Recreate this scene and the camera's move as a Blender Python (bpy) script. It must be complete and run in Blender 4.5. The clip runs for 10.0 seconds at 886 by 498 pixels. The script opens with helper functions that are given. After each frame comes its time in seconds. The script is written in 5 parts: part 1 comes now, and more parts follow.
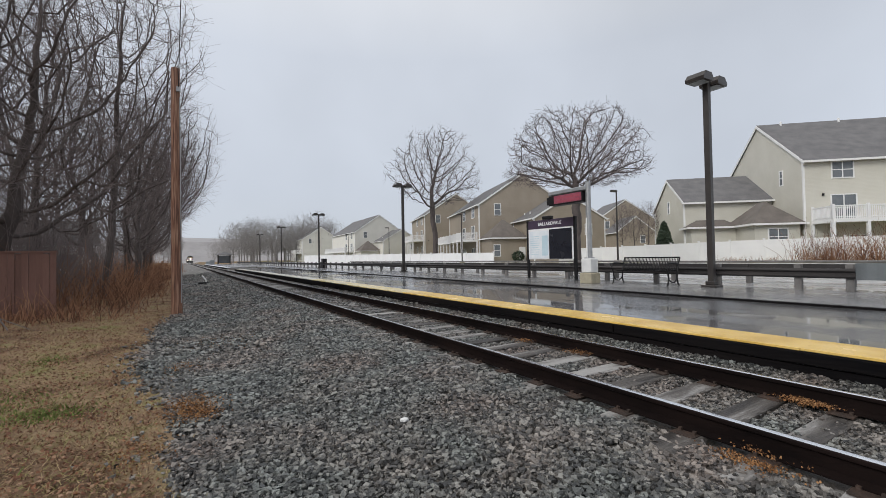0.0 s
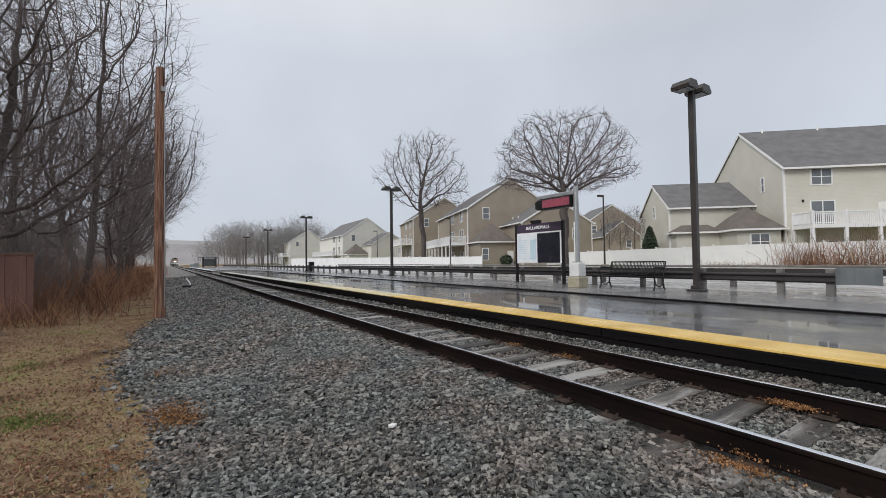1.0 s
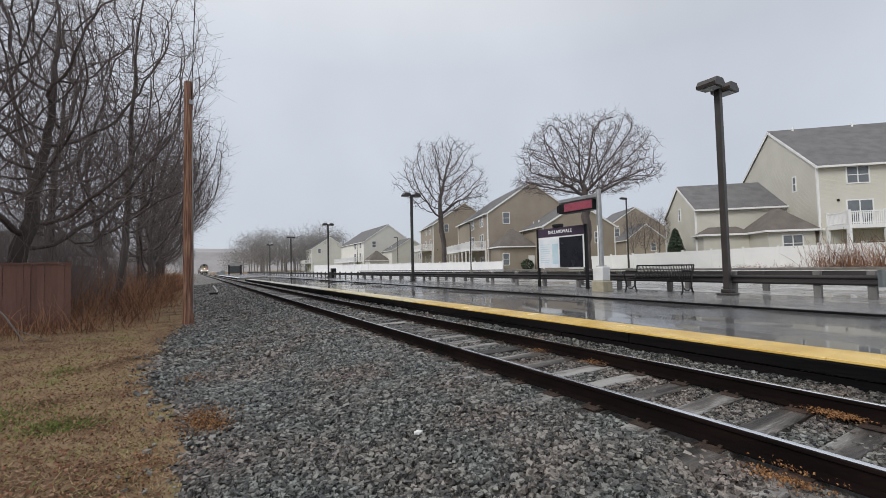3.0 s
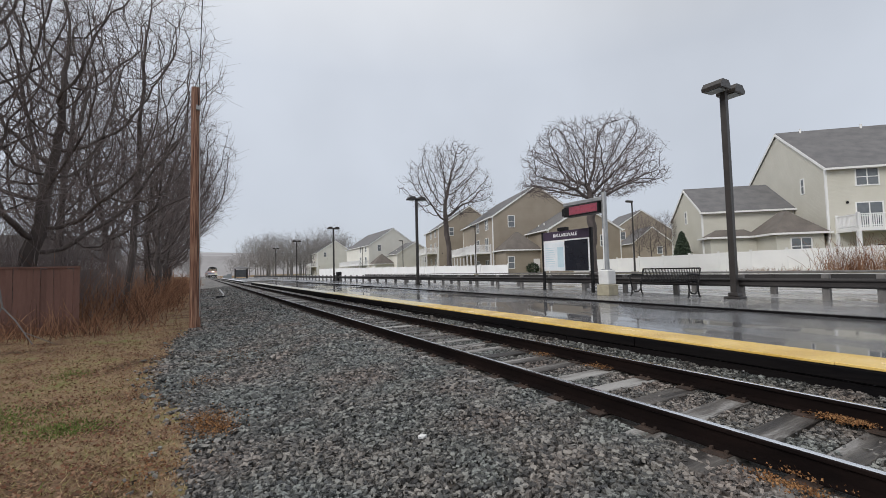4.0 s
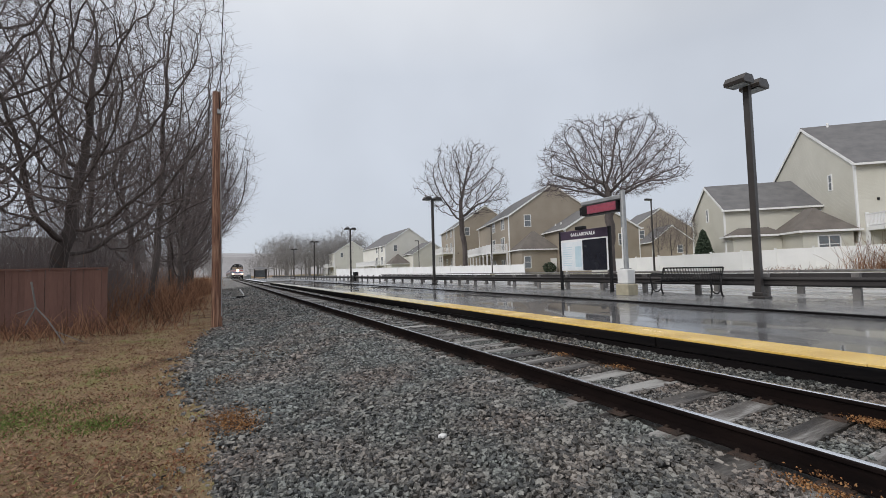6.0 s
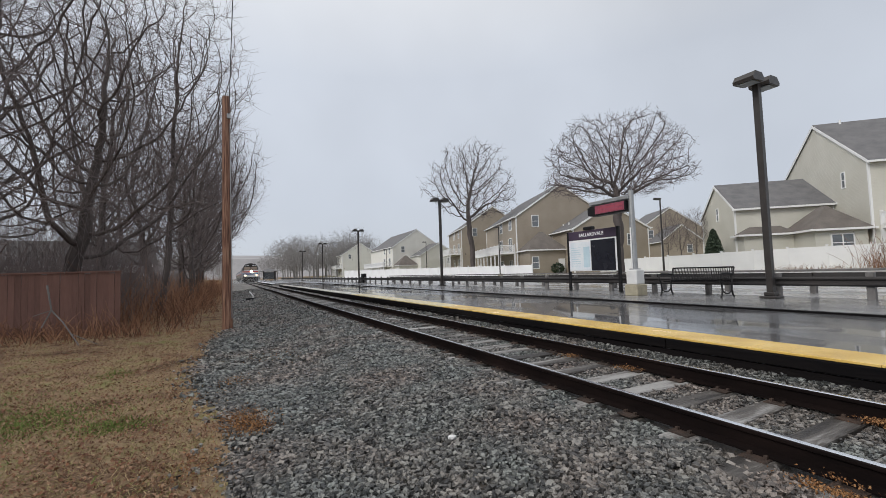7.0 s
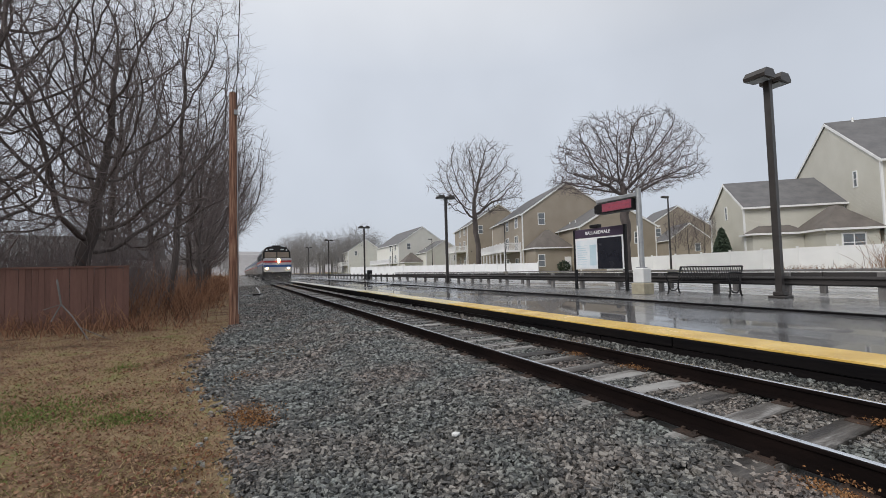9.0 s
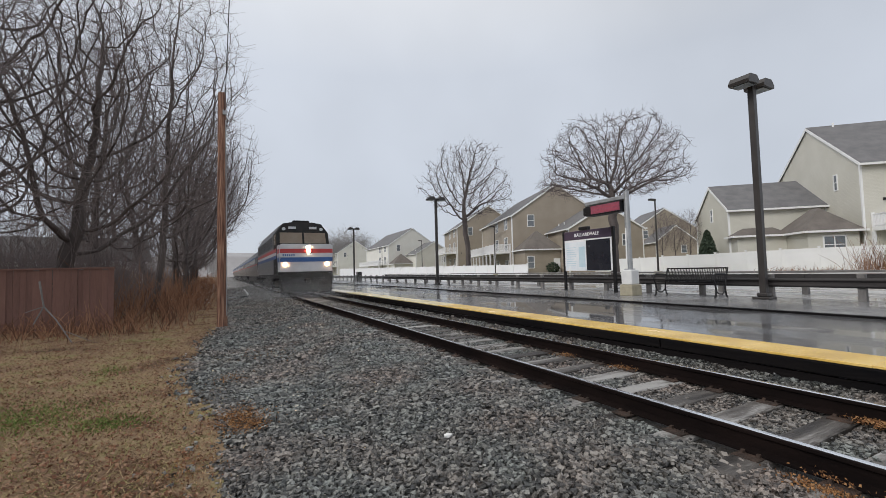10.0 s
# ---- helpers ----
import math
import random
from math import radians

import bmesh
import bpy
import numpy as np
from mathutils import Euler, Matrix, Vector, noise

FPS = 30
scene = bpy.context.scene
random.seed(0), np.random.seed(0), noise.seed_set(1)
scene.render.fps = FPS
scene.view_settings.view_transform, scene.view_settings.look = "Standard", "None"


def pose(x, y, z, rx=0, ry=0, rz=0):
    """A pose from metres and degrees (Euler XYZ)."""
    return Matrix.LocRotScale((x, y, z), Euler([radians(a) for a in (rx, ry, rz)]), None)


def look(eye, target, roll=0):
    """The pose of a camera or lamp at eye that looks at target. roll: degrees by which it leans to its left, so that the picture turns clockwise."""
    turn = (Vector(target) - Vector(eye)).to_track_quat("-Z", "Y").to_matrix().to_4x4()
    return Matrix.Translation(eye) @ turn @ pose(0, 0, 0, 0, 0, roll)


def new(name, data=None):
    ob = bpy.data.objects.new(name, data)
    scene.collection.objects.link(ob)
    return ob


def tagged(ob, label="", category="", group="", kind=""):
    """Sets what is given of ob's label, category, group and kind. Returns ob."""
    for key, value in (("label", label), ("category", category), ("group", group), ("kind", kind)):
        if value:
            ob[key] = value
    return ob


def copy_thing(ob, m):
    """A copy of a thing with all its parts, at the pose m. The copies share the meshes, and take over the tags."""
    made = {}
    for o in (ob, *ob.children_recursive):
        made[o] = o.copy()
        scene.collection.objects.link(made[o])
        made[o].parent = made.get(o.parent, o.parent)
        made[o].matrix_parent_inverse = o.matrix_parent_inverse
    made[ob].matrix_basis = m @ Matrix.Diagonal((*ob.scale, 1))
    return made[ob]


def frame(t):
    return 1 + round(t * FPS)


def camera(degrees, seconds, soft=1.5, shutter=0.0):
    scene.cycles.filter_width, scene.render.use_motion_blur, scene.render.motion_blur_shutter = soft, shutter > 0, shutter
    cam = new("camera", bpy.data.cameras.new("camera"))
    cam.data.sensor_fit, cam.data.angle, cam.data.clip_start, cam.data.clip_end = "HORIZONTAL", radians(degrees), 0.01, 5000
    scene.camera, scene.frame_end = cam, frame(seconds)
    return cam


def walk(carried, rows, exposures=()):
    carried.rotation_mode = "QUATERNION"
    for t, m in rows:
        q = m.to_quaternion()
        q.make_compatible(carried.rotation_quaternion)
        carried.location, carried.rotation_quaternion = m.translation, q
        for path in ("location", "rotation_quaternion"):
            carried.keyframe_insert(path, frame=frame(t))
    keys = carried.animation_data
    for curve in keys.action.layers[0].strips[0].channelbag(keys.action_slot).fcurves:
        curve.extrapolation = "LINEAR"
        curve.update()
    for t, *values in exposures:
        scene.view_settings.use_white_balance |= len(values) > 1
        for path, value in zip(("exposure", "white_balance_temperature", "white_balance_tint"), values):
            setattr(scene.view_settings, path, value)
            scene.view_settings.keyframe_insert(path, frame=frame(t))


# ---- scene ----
cam = camera(92.4, 10.0, soft=0.7)
PATH = [
    (0, (-0.9, 0.051, 1.262), (0.147, 1.755, 1.299), -1.0),
    (0.5, (-0.902, 0.051, 1.261), (0.181, 1.731, 1.304), -0.7),
    (1, (-0.895, 0.081, 1.263), (0.198, 1.755, 1.316), -0.8),
    (1.5, (-0.895, 0.116, 1.262), (0.192, 1.794, 1.322), -0.9),
    (2, (-0.904, 0.134, 1.259), (0.158, 1.827, 1.323), -1.0),
    (2.5, (-0.916, 0.13, 1.259), (0.117, 1.84, 1.33), -1.2),
    (4, (-0.905, 0.108, 1.264), (0.087, 1.842, 1.361), -1.4),
    (4.5, (-0.919, 0.109, 1.262), (0.063, 1.848, 1.359), -1.4),
    (5, (-0.933, 0.111, 1.267), (0.032, 1.86, 1.36), -1.5),
    (5.5, (-0.931, 0.116, 1.263), (0.015, 1.875, 1.357), -1.5),
    (7, (-0.959, 0.093, 1.278), (-0.063, 1.878, 1.382), -1.9),
    (7.5, (-0.953, 0.085, 1.277), (-0.065, 1.875, 1.38), -2.0),
    (8, (-0.94, 0.091, 1.279), (-0.058, 1.883, 1.379), -1.9),
    (8.5, (-0.94, 0.101, 1.274), (-0.063, 1.896, 1.368), -1.7),
    (9, (-0.944, 0.103, 1.273), (-0.073, 1.9, 1.365), -1.5),
    (9.5, (-0.964, 0.096, 1.277), (-0.071, 1.883, 1.371), -1.4),
    (10, (-0.979, 0.094, 1.278), (-0.064, 1.87, 1.376), -1.5),
]
walk(cam, [(t, look(eye, target, roll)) for t, eye, target, roll in PATH])


# ---- sky and light ----
world = bpy.data.worlds.new("overcast_sky")
scene.world = world
world.use_nodes = True
wn, wl = world.node_tree.nodes, world.node_tree.links
wn.clear()
w_out, w_bg = wn.new("ShaderNodeOutputWorld"), wn.new("ShaderNodeBackground")
w_sky = wn.new("ShaderNodeTexSky")
w_sky.sky_type, w_sky.sun_disc = "NISHITA", False
SUN_UP, SUN_ROUND = radians(36), radians(262)
w_sky.sun_elevation, w_sky.sun_rotation = SUN_UP, SUN_ROUND
w_co, w_sep = wn.new("ShaderNodeTexCoord"), wn.new("ShaderNodeSeparateXYZ")
w_ramp = wn.new("ShaderNodeValToRGB")
w_ramp.color_ramp.elements[0].position, w_ramp.color_ramp.elements[0].color = 0.0, (0.61, 0.655, 0.725, 1)
w_ramp.color_ramp.elements[1].position, w_ramp.color_ramp.elements[1].color = 1.0, (1.0, 1.0, 1.0, 1)
for at, c in ((0.15, (0.62, 0.67, 0.755, 1)), (0.42, (0.63, 0.675, 0.755, 1)), (0.7, (0.9, 0.91, 0.93, 1))):
    w_ramp.color_ramp.elements.new(at).color = c
w_noise = wn.new("ShaderNodeTexNoise")
w_noise.inputs["Scale"].default_value, w_noise.inputs["Detail"].default_value = 1.6, 4.0
w_cloud = wn.new("ShaderNodeMapRange")
w_cloud.inputs["From Min"].default_value, w_cloud.inputs["From Max"].default_value = 0.3, 0.7
w_cloud.inputs["To Min"].default_value, w_cloud.inputs["To Max"].default_value = 0.88, 1.1
w_mul = wn.new("ShaderNodeMix")
w_mul.data_type, w_mul.blend_type = "RGBA", "MULTIPLY"
w_mul.inputs[0].default_value = 1.0
w_scale = wn.new("ShaderNodeVectorMath")
w_scale.operation = "SCALE"
w_scale.inputs["Scale"].default_value = 0.05
w_mix = wn.new("ShaderNodeMix")
w_mix.data_type = "RGBA"
w_mix.inputs[0].default_value = 0.92
wl.new(w_co.outputs["Generated"], w_sep.inputs[0])
wl.new(w_sep.outputs["Z"], w_ramp.inputs["Fac"])
wl.new(w_co.outputs["Generated"], w_noise.inputs["Vector"])
wl.new(w_noise.outputs["Fac"], w_cloud.inputs["Value"])
wl.new(w_ramp.outputs["Color"], w_mul.inputs[6])
wl.new(w_cloud.outputs["Result"], w_mul.inputs[7])
wl.new(w_sky.outputs["Color"], w_scale.inputs[0])
wl.new(w_scale.outputs["Vector"], w_mix.inputs[6])
wl.new(w_mul.outputs[2], w_mix.inputs[7])
wl.new(w_mix.outputs[2], w_bg.inputs["Color"])
w_bg.inputs["Strength"].default_value = 1.0
wl.new(w_bg.outputs[0], w_out.inputs[0])

sun_data = bpy.data.lights.new("sun", "SUN")
sun_data.energy, sun_data.angle, sun_data.color = 1.7, radians(25), (1.0, 0.97, 0.93)
sun = new("sun", sun_data)
sun.matrix_world = look((0, 0, 30), (math.sin(radians(80)) * 24, math.cos(radians(80)) * 24, 30 - 24 * math.tan(SUN_UP)))


# ---- materials ----
def surface(name, colours, scale=8.0, rough=0.6, bump=0.0, fine=60.0, metal=0.0, per_object=0.0, stretch=(1, 1, 1), rough_var=0.1, island=False, spec=0.5):
    """A noise-varied surface: colours is a list of two to four base colours, scale the size of patches per metre."""
    m = bpy.data.materials.new(name)
    m.use_nodes = True
    n, l = m.node_tree.nodes, m.node_tree.links
    b = n["Principled BSDF"]
    co, mp = n.new("ShaderNodeTexCoord"), n.new("ShaderNodeMapping")
    mp.inputs["Scale"].default_value = stretch
    l.new(co.outputs["Object"], mp.inputs["Vector"])
    if per_object:
        oi, cb = n.new("ShaderNodeObjectInfo"), n.new("ShaderNodeCombineXYZ")
        mu = n.new("ShaderNodeMath")
        mu.operation = "MULTIPLY"
        mu.inputs[1].default_value = 37.0
        l.new(oi.outputs["Random"], mu.inputs[0])
        for k in range(3):
            l.new(mu.outputs[0], cb.inputs[k])
        l.new(cb.outputs[0], mp.inputs["Location"])
    a, f = n.new("ShaderNodeTexNoise"), n.new("ShaderNodeTexNoise")
    a.inputs["Scale"].default_value, a.inputs["Detail"].default_value = scale, 6.0
    f.inputs["Scale"].default_value, f.inputs["Detail"].default_value = fine, 3.0
    l.new(mp.outputs[0], a.inputs["Vector"])
    l.new(mp.outputs[0], f.inputs["Vector"])
    mx = n.new("ShaderNodeMath")
    mx.operation = "MULTIPLY_ADD"
    mx.inputs[1].default_value = 0.45
    l.new(f.outputs["Fac"], mx.inputs[0])
    ma = n.new("ShaderNodeMath")
    ma.operation = "MULTIPLY_ADD"
    ma.inputs[1].default_value, ma.inputs[2].default_value = 1.5, -0.47
    l.new(a.outputs["Fac"], ma.inputs[0])
    l.new(ma.outputs[0], mx.inputs[2])
    fac = mx.outputs[0]
    if per_object or island:
        src = n.new("ShaderNodeObjectInfo").outputs["Random"] if not island else n.new("ShaderNodeNewGeometry").outputs["Random Per Island"]
        ad = n.new("ShaderNodeMath")
        ad.operation = "MULTIPLY_ADD"
        ad.inputs[1].default_value = per_object or 0.9
        sb = n.new("ShaderNodeMath")
        sb.operation = "SUBTRACT"
        sb.inputs[1].default_value = 0.5
        l.new(src, sb.inputs[0])
        l.new(sb.outputs[0], ad.inputs[0])
        if island:
            calm = n.new("ShaderNodeMath")
            calm.operation = "MULTIPLY_ADD"
            calm.inputs[1].default_value, calm.inputs[2].default_value = 0.35, 0.32
            l.new(fac, calm.inputs[0])
            fac = calm.outputs[0]
        l.new(fac, ad.inputs[2])
        fac = ad.outputs[0]
    r = n.new("ShaderNodeValToRGB")
    r.color_ramp.elements[0].position, r.color_ramp.elements[0].color = 0.2, (*colours[0], 1)
    r.color_ramp.elements[1].position, r.color_ramp.elements[1].color = 0.8, (*colours[-1], 1)
    for i, c in enumerate(colours[1:-1]):
        r.color_ramp.elements.new(0.2 + 0.6 * (i + 1) / (len(colours) - 1)).color = (*c, 1)
    l.new(fac, r.inputs["Fac"])
    l.new(r.outputs["Color"], b.inputs["Base Color"])
    rr = n.new("ShaderNodeMapRange")
    rr.inputs["To Min"].default_value, rr.inputs["To Max"].default_value = max(0.03, rough - rough_var), min(1.0, rough + rough_var)
    l.new(a.outputs["Fac"], rr.inputs["Value"])
    l.new(rr.outputs[0], b.inputs["Roughness"])
    b.inputs["Metallic"].default_value = metal
    b.inputs["Specular IOR Level"].default_value = spec
    if bump:
        bp = n.new("ShaderNodeBump")
        bp.inputs["Strength"].default_value, bp.inputs["Distance"].default_value = min(1.0, bump), 0.02
        l.new(f.outputs["Fac"], bp.inputs["Height"])
        l.new(bp.outputs[0], b.inputs["Normal"])
    return m


def glow(name, colour, strength):
    m = bpy.data.materials.new(name)
    m.use_nodes = True
    b = m.node_tree.nodes["Principled BSDF"]
    b.inputs["Base Color"].default_value = (0.5 * colour[0], 0.5 * colour[1], 0.5 * colour[2], 1)
    b.inputs["Emission Color"].default_value = (*colour, 1)
    b.inputs["Emission Strength"].default_value = strength
    return m


def siding(name, c1, c2):
    """Painted horizontal lap siding, 11 cm to the course."""
    m = surface(name, [c1, c2], 0.6, 0.55, 0, 12)
    n, l = m.node_tree.nodes, m.node_tree.links
    co, wv, bp = n.new("ShaderNodeTexCoord"), n.new("ShaderNodeTexWave"), n.new("ShaderNodeBump")
    wv.bands_direction, wv.wave_profile = "Z", "SAW"
    wv.inputs["Scale"].default_value = 0.314 / 0.11
    l.new(co.outputs["Object"], wv.inputs["Vector"])
    l.new(wv.outputs["Fac"], bp.inputs["Height"])
    bp.inputs["Strength"].default_value, bp.inputs["Distance"].default_value = 0.6, 0.02
    l.new(bp.outputs[0], n["Principled BSDF"].inputs["Normal"])
    return m


def ballast_ground(name):
    """Crushed stone seen from afar: cells of grey, brown and greenish stone with relief, edges darkened as painted gap
    shade, and rusty dirt patches.
    """
    m = bpy.data.materials.new(name)
    m.use_nodes = True
    n, l = m.node_tree.nodes, m.node_tree.links
    b = n["Principled BSDF"]
    co, v = n.new("ShaderNodeTexCoord"), n.new("ShaderNodeTexVoronoi")
    v.inputs["Scale"].default_value = 21.0
    l.new(co.outputs["Object"], v.inputs["Vector"])
    sp = n.new("ShaderNodeSeparateColor")
    l.new(v.outputs["Color"], sp.inputs[0])
    r = n.new("ShaderNodeValToRGB")
    r.color_ramp.elements[0].color, r.color_ramp.elements[1].color = (0.05, 0.048, 0.046, 1), (0.36, 0.335, 0.31, 1)
    r.color_ramp.elements.new(0.35).color = (0.12, 0.12, 0.115, 1)
    r.color_ramp.elements.new(0.7).color = (0.19, 0.17, 0.15, 1)
    l.new(sp.outputs[0], r.inputs["Fac"])
    big = n.new("ShaderNodeTexNoise")
    big.inputs["Scale"].default_value, big.inputs["Detail"].default_value = 0.7, 5.0
    l.new(co.outputs["Object"], big.inputs["Vector"])
    br = n.new("ShaderNodeMapRange")
    br.inputs["From Min"].default_value, br.inputs["From Max"].default_value, br.inputs["To Max"].default_value = 0.56, 0.72, 0.6
    l.new(big.outputs["Fac"], br.inputs["Value"])
    mx = n.new("ShaderNodeMix")
    mx.data_type = "RGBA"
    mx.inputs[7].default_value = (0.2, 0.155, 0.115, 1)
    l.new(br.outputs[0], mx.inputs[0])
    l.new(r.outputs["Color"], mx.inputs[6])
    # darken each cell towards its edge: shade between stones, painted into the colour
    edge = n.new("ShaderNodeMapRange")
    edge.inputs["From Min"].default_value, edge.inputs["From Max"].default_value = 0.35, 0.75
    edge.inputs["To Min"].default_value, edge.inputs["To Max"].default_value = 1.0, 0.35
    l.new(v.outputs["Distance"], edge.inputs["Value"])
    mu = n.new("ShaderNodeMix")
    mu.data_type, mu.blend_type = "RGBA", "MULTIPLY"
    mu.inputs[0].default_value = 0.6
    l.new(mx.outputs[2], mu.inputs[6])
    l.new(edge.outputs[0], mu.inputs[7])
    l.new(mu.outputs[2], b.inputs["Base Color"])
    b.inputs["Roughness"].default_value = 0.6
    bp = n.new("ShaderNodeBump")
    bp.invert = True
    bp.inputs["Strength"].default_value, bp.inputs["Distance"].default_value = 1.0, 0.03
    l.new(v.outputs["Distance"], bp.inputs["Height"])
    l.new(bp.outputs[0], b.inputs["Normal"])
    return m


def wet_asphalt(name, c1, c2, lo, hi, dry=0.42, film=0.5):
    """Wet asphalt: a film of water lies in shallow patches and mirrors, between them the grain shows."""
    m = bpy.data.materials.new(name)
    m.use_nodes = True
    n, l = m.node_tree.nodes, m.node_tree.links
    b = n["Principled BSDF"]
    co, mp = n.new("ShaderNodeTexCoord"), n.new("ShaderNodeMapping")
    mp.inputs["Scale"].default_value = (0.95, 0.3, 1.0)
    l.new(co.outputs["Object"], mp.inputs[0])
    a, g = n.new("ShaderNodeTexNoise"), n.new("ShaderNodeTexNoise")
    a.inputs["Scale"].default_value, a.inputs["Detail"].default_value = 1.0, 4.0
    g.inputs["Scale"].default_value, g.inputs["Detail"].default_value = 90.0, 3.0
    l.new(mp.outputs[0], a.inputs["Vector"])
    l.new(co.outputs["Object"], g.inputs["Vector"])
    pud = n.new("ShaderNodeMapRange")
    pud.inputs["From Min"].default_value, pud.inputs["From Max"].default_value = lo, hi
    l.new(a.outputs["Fac"], pud.inputs["Value"])
    ro = n.new("ShaderNodeMapRange")
    ro.inputs["To Min"].default_value, ro.inputs["To Max"].default_value = dry, 0.04
    l.new(pud.outputs[0], ro.inputs["Value"])
    l.new(ro.outputs[0], b.inputs["Roughness"])
    r = n.new("ShaderNodeValToRGB")
    r.color_ramp.elements[0].position, r.color_ramp.elements[0].color = 0.3, (*c1, 1)
    r.color_ramp.elements[1].position, r.color_ramp.elements[1].color = 0.7, (*c2, 1)
    l.new(g.outputs["Fac"], r.inputs["Fac"])
    st = n.new("ShaderNodeTexNoise")
    st.inputs["Scale"].default_value, st.inputs["Detail"].default_value = 0.9, 6.0
    l.new(co.outputs["Object"], st.inputs["Vector"])
    sr = n.new("ShaderNodeMapRange")
    sr.inputs["From Min"].default_value, sr.inputs["From Max"].default_value = 0.3, 0.7
    sr.inputs["To Min"].default_value, sr.inputs["To Max"].default_value = 0.7, 1.15
    l.new(st.outputs["Fac"], sr.inputs["Value"])
    mu = n.new("ShaderNodeMix")
    mu.data_type, mu.blend_type = "RGBA", "MULTIPLY"
    mu.inputs[0].default_value = 1.0
    l.new(r.outputs["Color"], mu.inputs[6])
    l.new(sr.outputs[0], mu.inputs[7])
    l.new(mu.outputs[2], b.inputs["Base Color"])
    bp = n.new("ShaderNodeBump")
    bp.inputs["Distance"].default_value = 0.004
    bs = n.new("ShaderNodeMapRange")
    bs.inputs["To Min"].default_value, bs.inputs["To Max"].default_value = film, 0.0
    l.new(pud.outputs[0], bs.inputs["Value"])
    l.new(bs.outputs[0], bp.inputs["Strength"])
    l.new(g.outputs["Fac"], bp.inputs["Height"])
    l.new(bp.outputs[0], b.inputs["Normal"])
    return m


M_BALLAST = ballast_ground("ballast")
# dark bed under the near stones; its colour stands in for shade in the gaps
M_GAPSHADE = surface("ballast_gap_shade", [(0.022, 0.02, 0.018), (0.045, 0.04, 0.036), (0.08, 0.066, 0.054)], 2, 0.6, 0.8, 70)
M_STONE = surface("crushed_stone", [(0.03, 0.03, 0.031), (0.074, 0.075, 0.075), (0.112, 0.106, 0.102), (0.23, 0.228, 0.222)], 3, 0.3, 0.5, 90, island=True, spec=0.65)
n, l = M_STONE.node_tree.nodes, M_STONE.node_tree.links
patch, patch_ramp, tint = n.new("ShaderNodeTexNoise"), n.new("ShaderNodeValToRGB"), n.new("ShaderNodeMix")
patch.inputs["Scale"].default_value, patch.inputs["Detail"].default_value = 0.9, 3.0
patch_ramp.color_ramp.elements[0].position, patch_ramp.color_ramp.elements[0].color = 0.4, (0.95, 1.02, 0.99, 1)
patch_ramp.color_ramp.elements[1].position, patch_ramp.color_ramp.elements[1].color = 0.7, (1.16, 0.96, 0.86, 1)
tint.data_type, tint.blend_type = "RGBA", "MULTIPLY"
tint.inputs[0].default_value = 1.0
l.new(n.new("ShaderNodeTexCoord").outputs["Object"], patch.inputs["Vector"])
l.new(patch.outputs["Fac"], patch_ramp.inputs["Fac"])
base_in = n["Principled BSDF"].inputs["Base Color"]
l.new(base_in.links[0].from_socket, tint.inputs[6])
l.new(patch_ramp.outputs["Color"], tint.inputs[7])
l.new(tint.outputs[2], base_in)
M_LAWN = surface("dead_lawn", [(0.085, 0.054, 0.038), (0.195, 0.128, 0.084), (0.265, 0.195, 0.122), (0.175, 0.18, 0.07)], 1.3, 0.95, 0.9, 35, spec=0.1)
M_BLADE = surface("grass_blades", [(0.1, 0.058, 0.037), (0.27, 0.175, 0.104), (0.44, 0.33, 0.2), (0.22, 0.21, 0.08)], 0.6, 0.9, 0, 8, island=True, spec=0.1)
M_LEAF = surface("dead_leaves", [(0.12, 0.06, 0.04), (0.21, 0.1, 0.06), (0.32, 0.21, 0.14)], 2, 0.8, 0, 20, island=True, spec=0.1)
M_RUST = surface("rusty_dead_weeds", [(0.1, 0.05, 0.026), (0.24, 0.115, 0.05), (0.34, 0.19, 0.09)], 2, 0.9, 0, 20, island=True, spec=0.1)
M_GREENBLADE = surface("green_grass_blades", [(0.09, 0.13, 0.035), (0.17, 0.23, 0.06)], 2, 0.8, 0, 20, island=True, spec=0.1)
M_YARD = surface("yard_grass", [(0.1, 0.09, 0.04), (0.17, 0.15, 0.06), (0.12, 0.13, 0.04)], 0.4, 0.95, 0.4, 20)
# lot base colour raised to stand in for sky sheen on wet asphalt
M_LOT = wet_asphalt("sheen_paled_asphalt", (0.34, 0.34, 0.345), (0.46, 0.46, 0.46), 0.4, 0.7, 0.36, 0.2)
M_PLATFORM = wet_asphalt("platform_asphalt", (0.09, 0.09, 0.095), (0.16, 0.16, 0.165), 0.42, 0.54, 0.2, 0.22)
M_PLATFORM_B = wet_asphalt("platform_back_asphalt", (0.19, 0.19, 0.195), (0.29, 0.29, 0.295), 0.5, 0.75, 0.24, 0.25)
M_TIMBER = surface("creosoted_timber", [(0.004, 0.004, 0.005), (0.012, 0.01, 0.01)], 3, 0.7, 0.4, 40, stretch=(1, 0.15, 1), spec=0.05)
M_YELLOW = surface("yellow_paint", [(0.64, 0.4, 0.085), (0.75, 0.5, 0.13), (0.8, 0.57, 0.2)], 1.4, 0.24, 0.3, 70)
# the same yellow paint bleached in two steps to imitate wet glare
M_PALEYELLOW = surface("glare_pale_yellow_paint", [(0.66, 0.52, 0.22), (0.76, 0.64, 0.36)], 1.4, 0.22, 0.3, 70)
M_GLAREWHITE = surface("glare_white_paint", [(0.62, 0.58, 0.46), (0.74, 0.71, 0.62)], 1.4, 0.2, 0.3, 70)
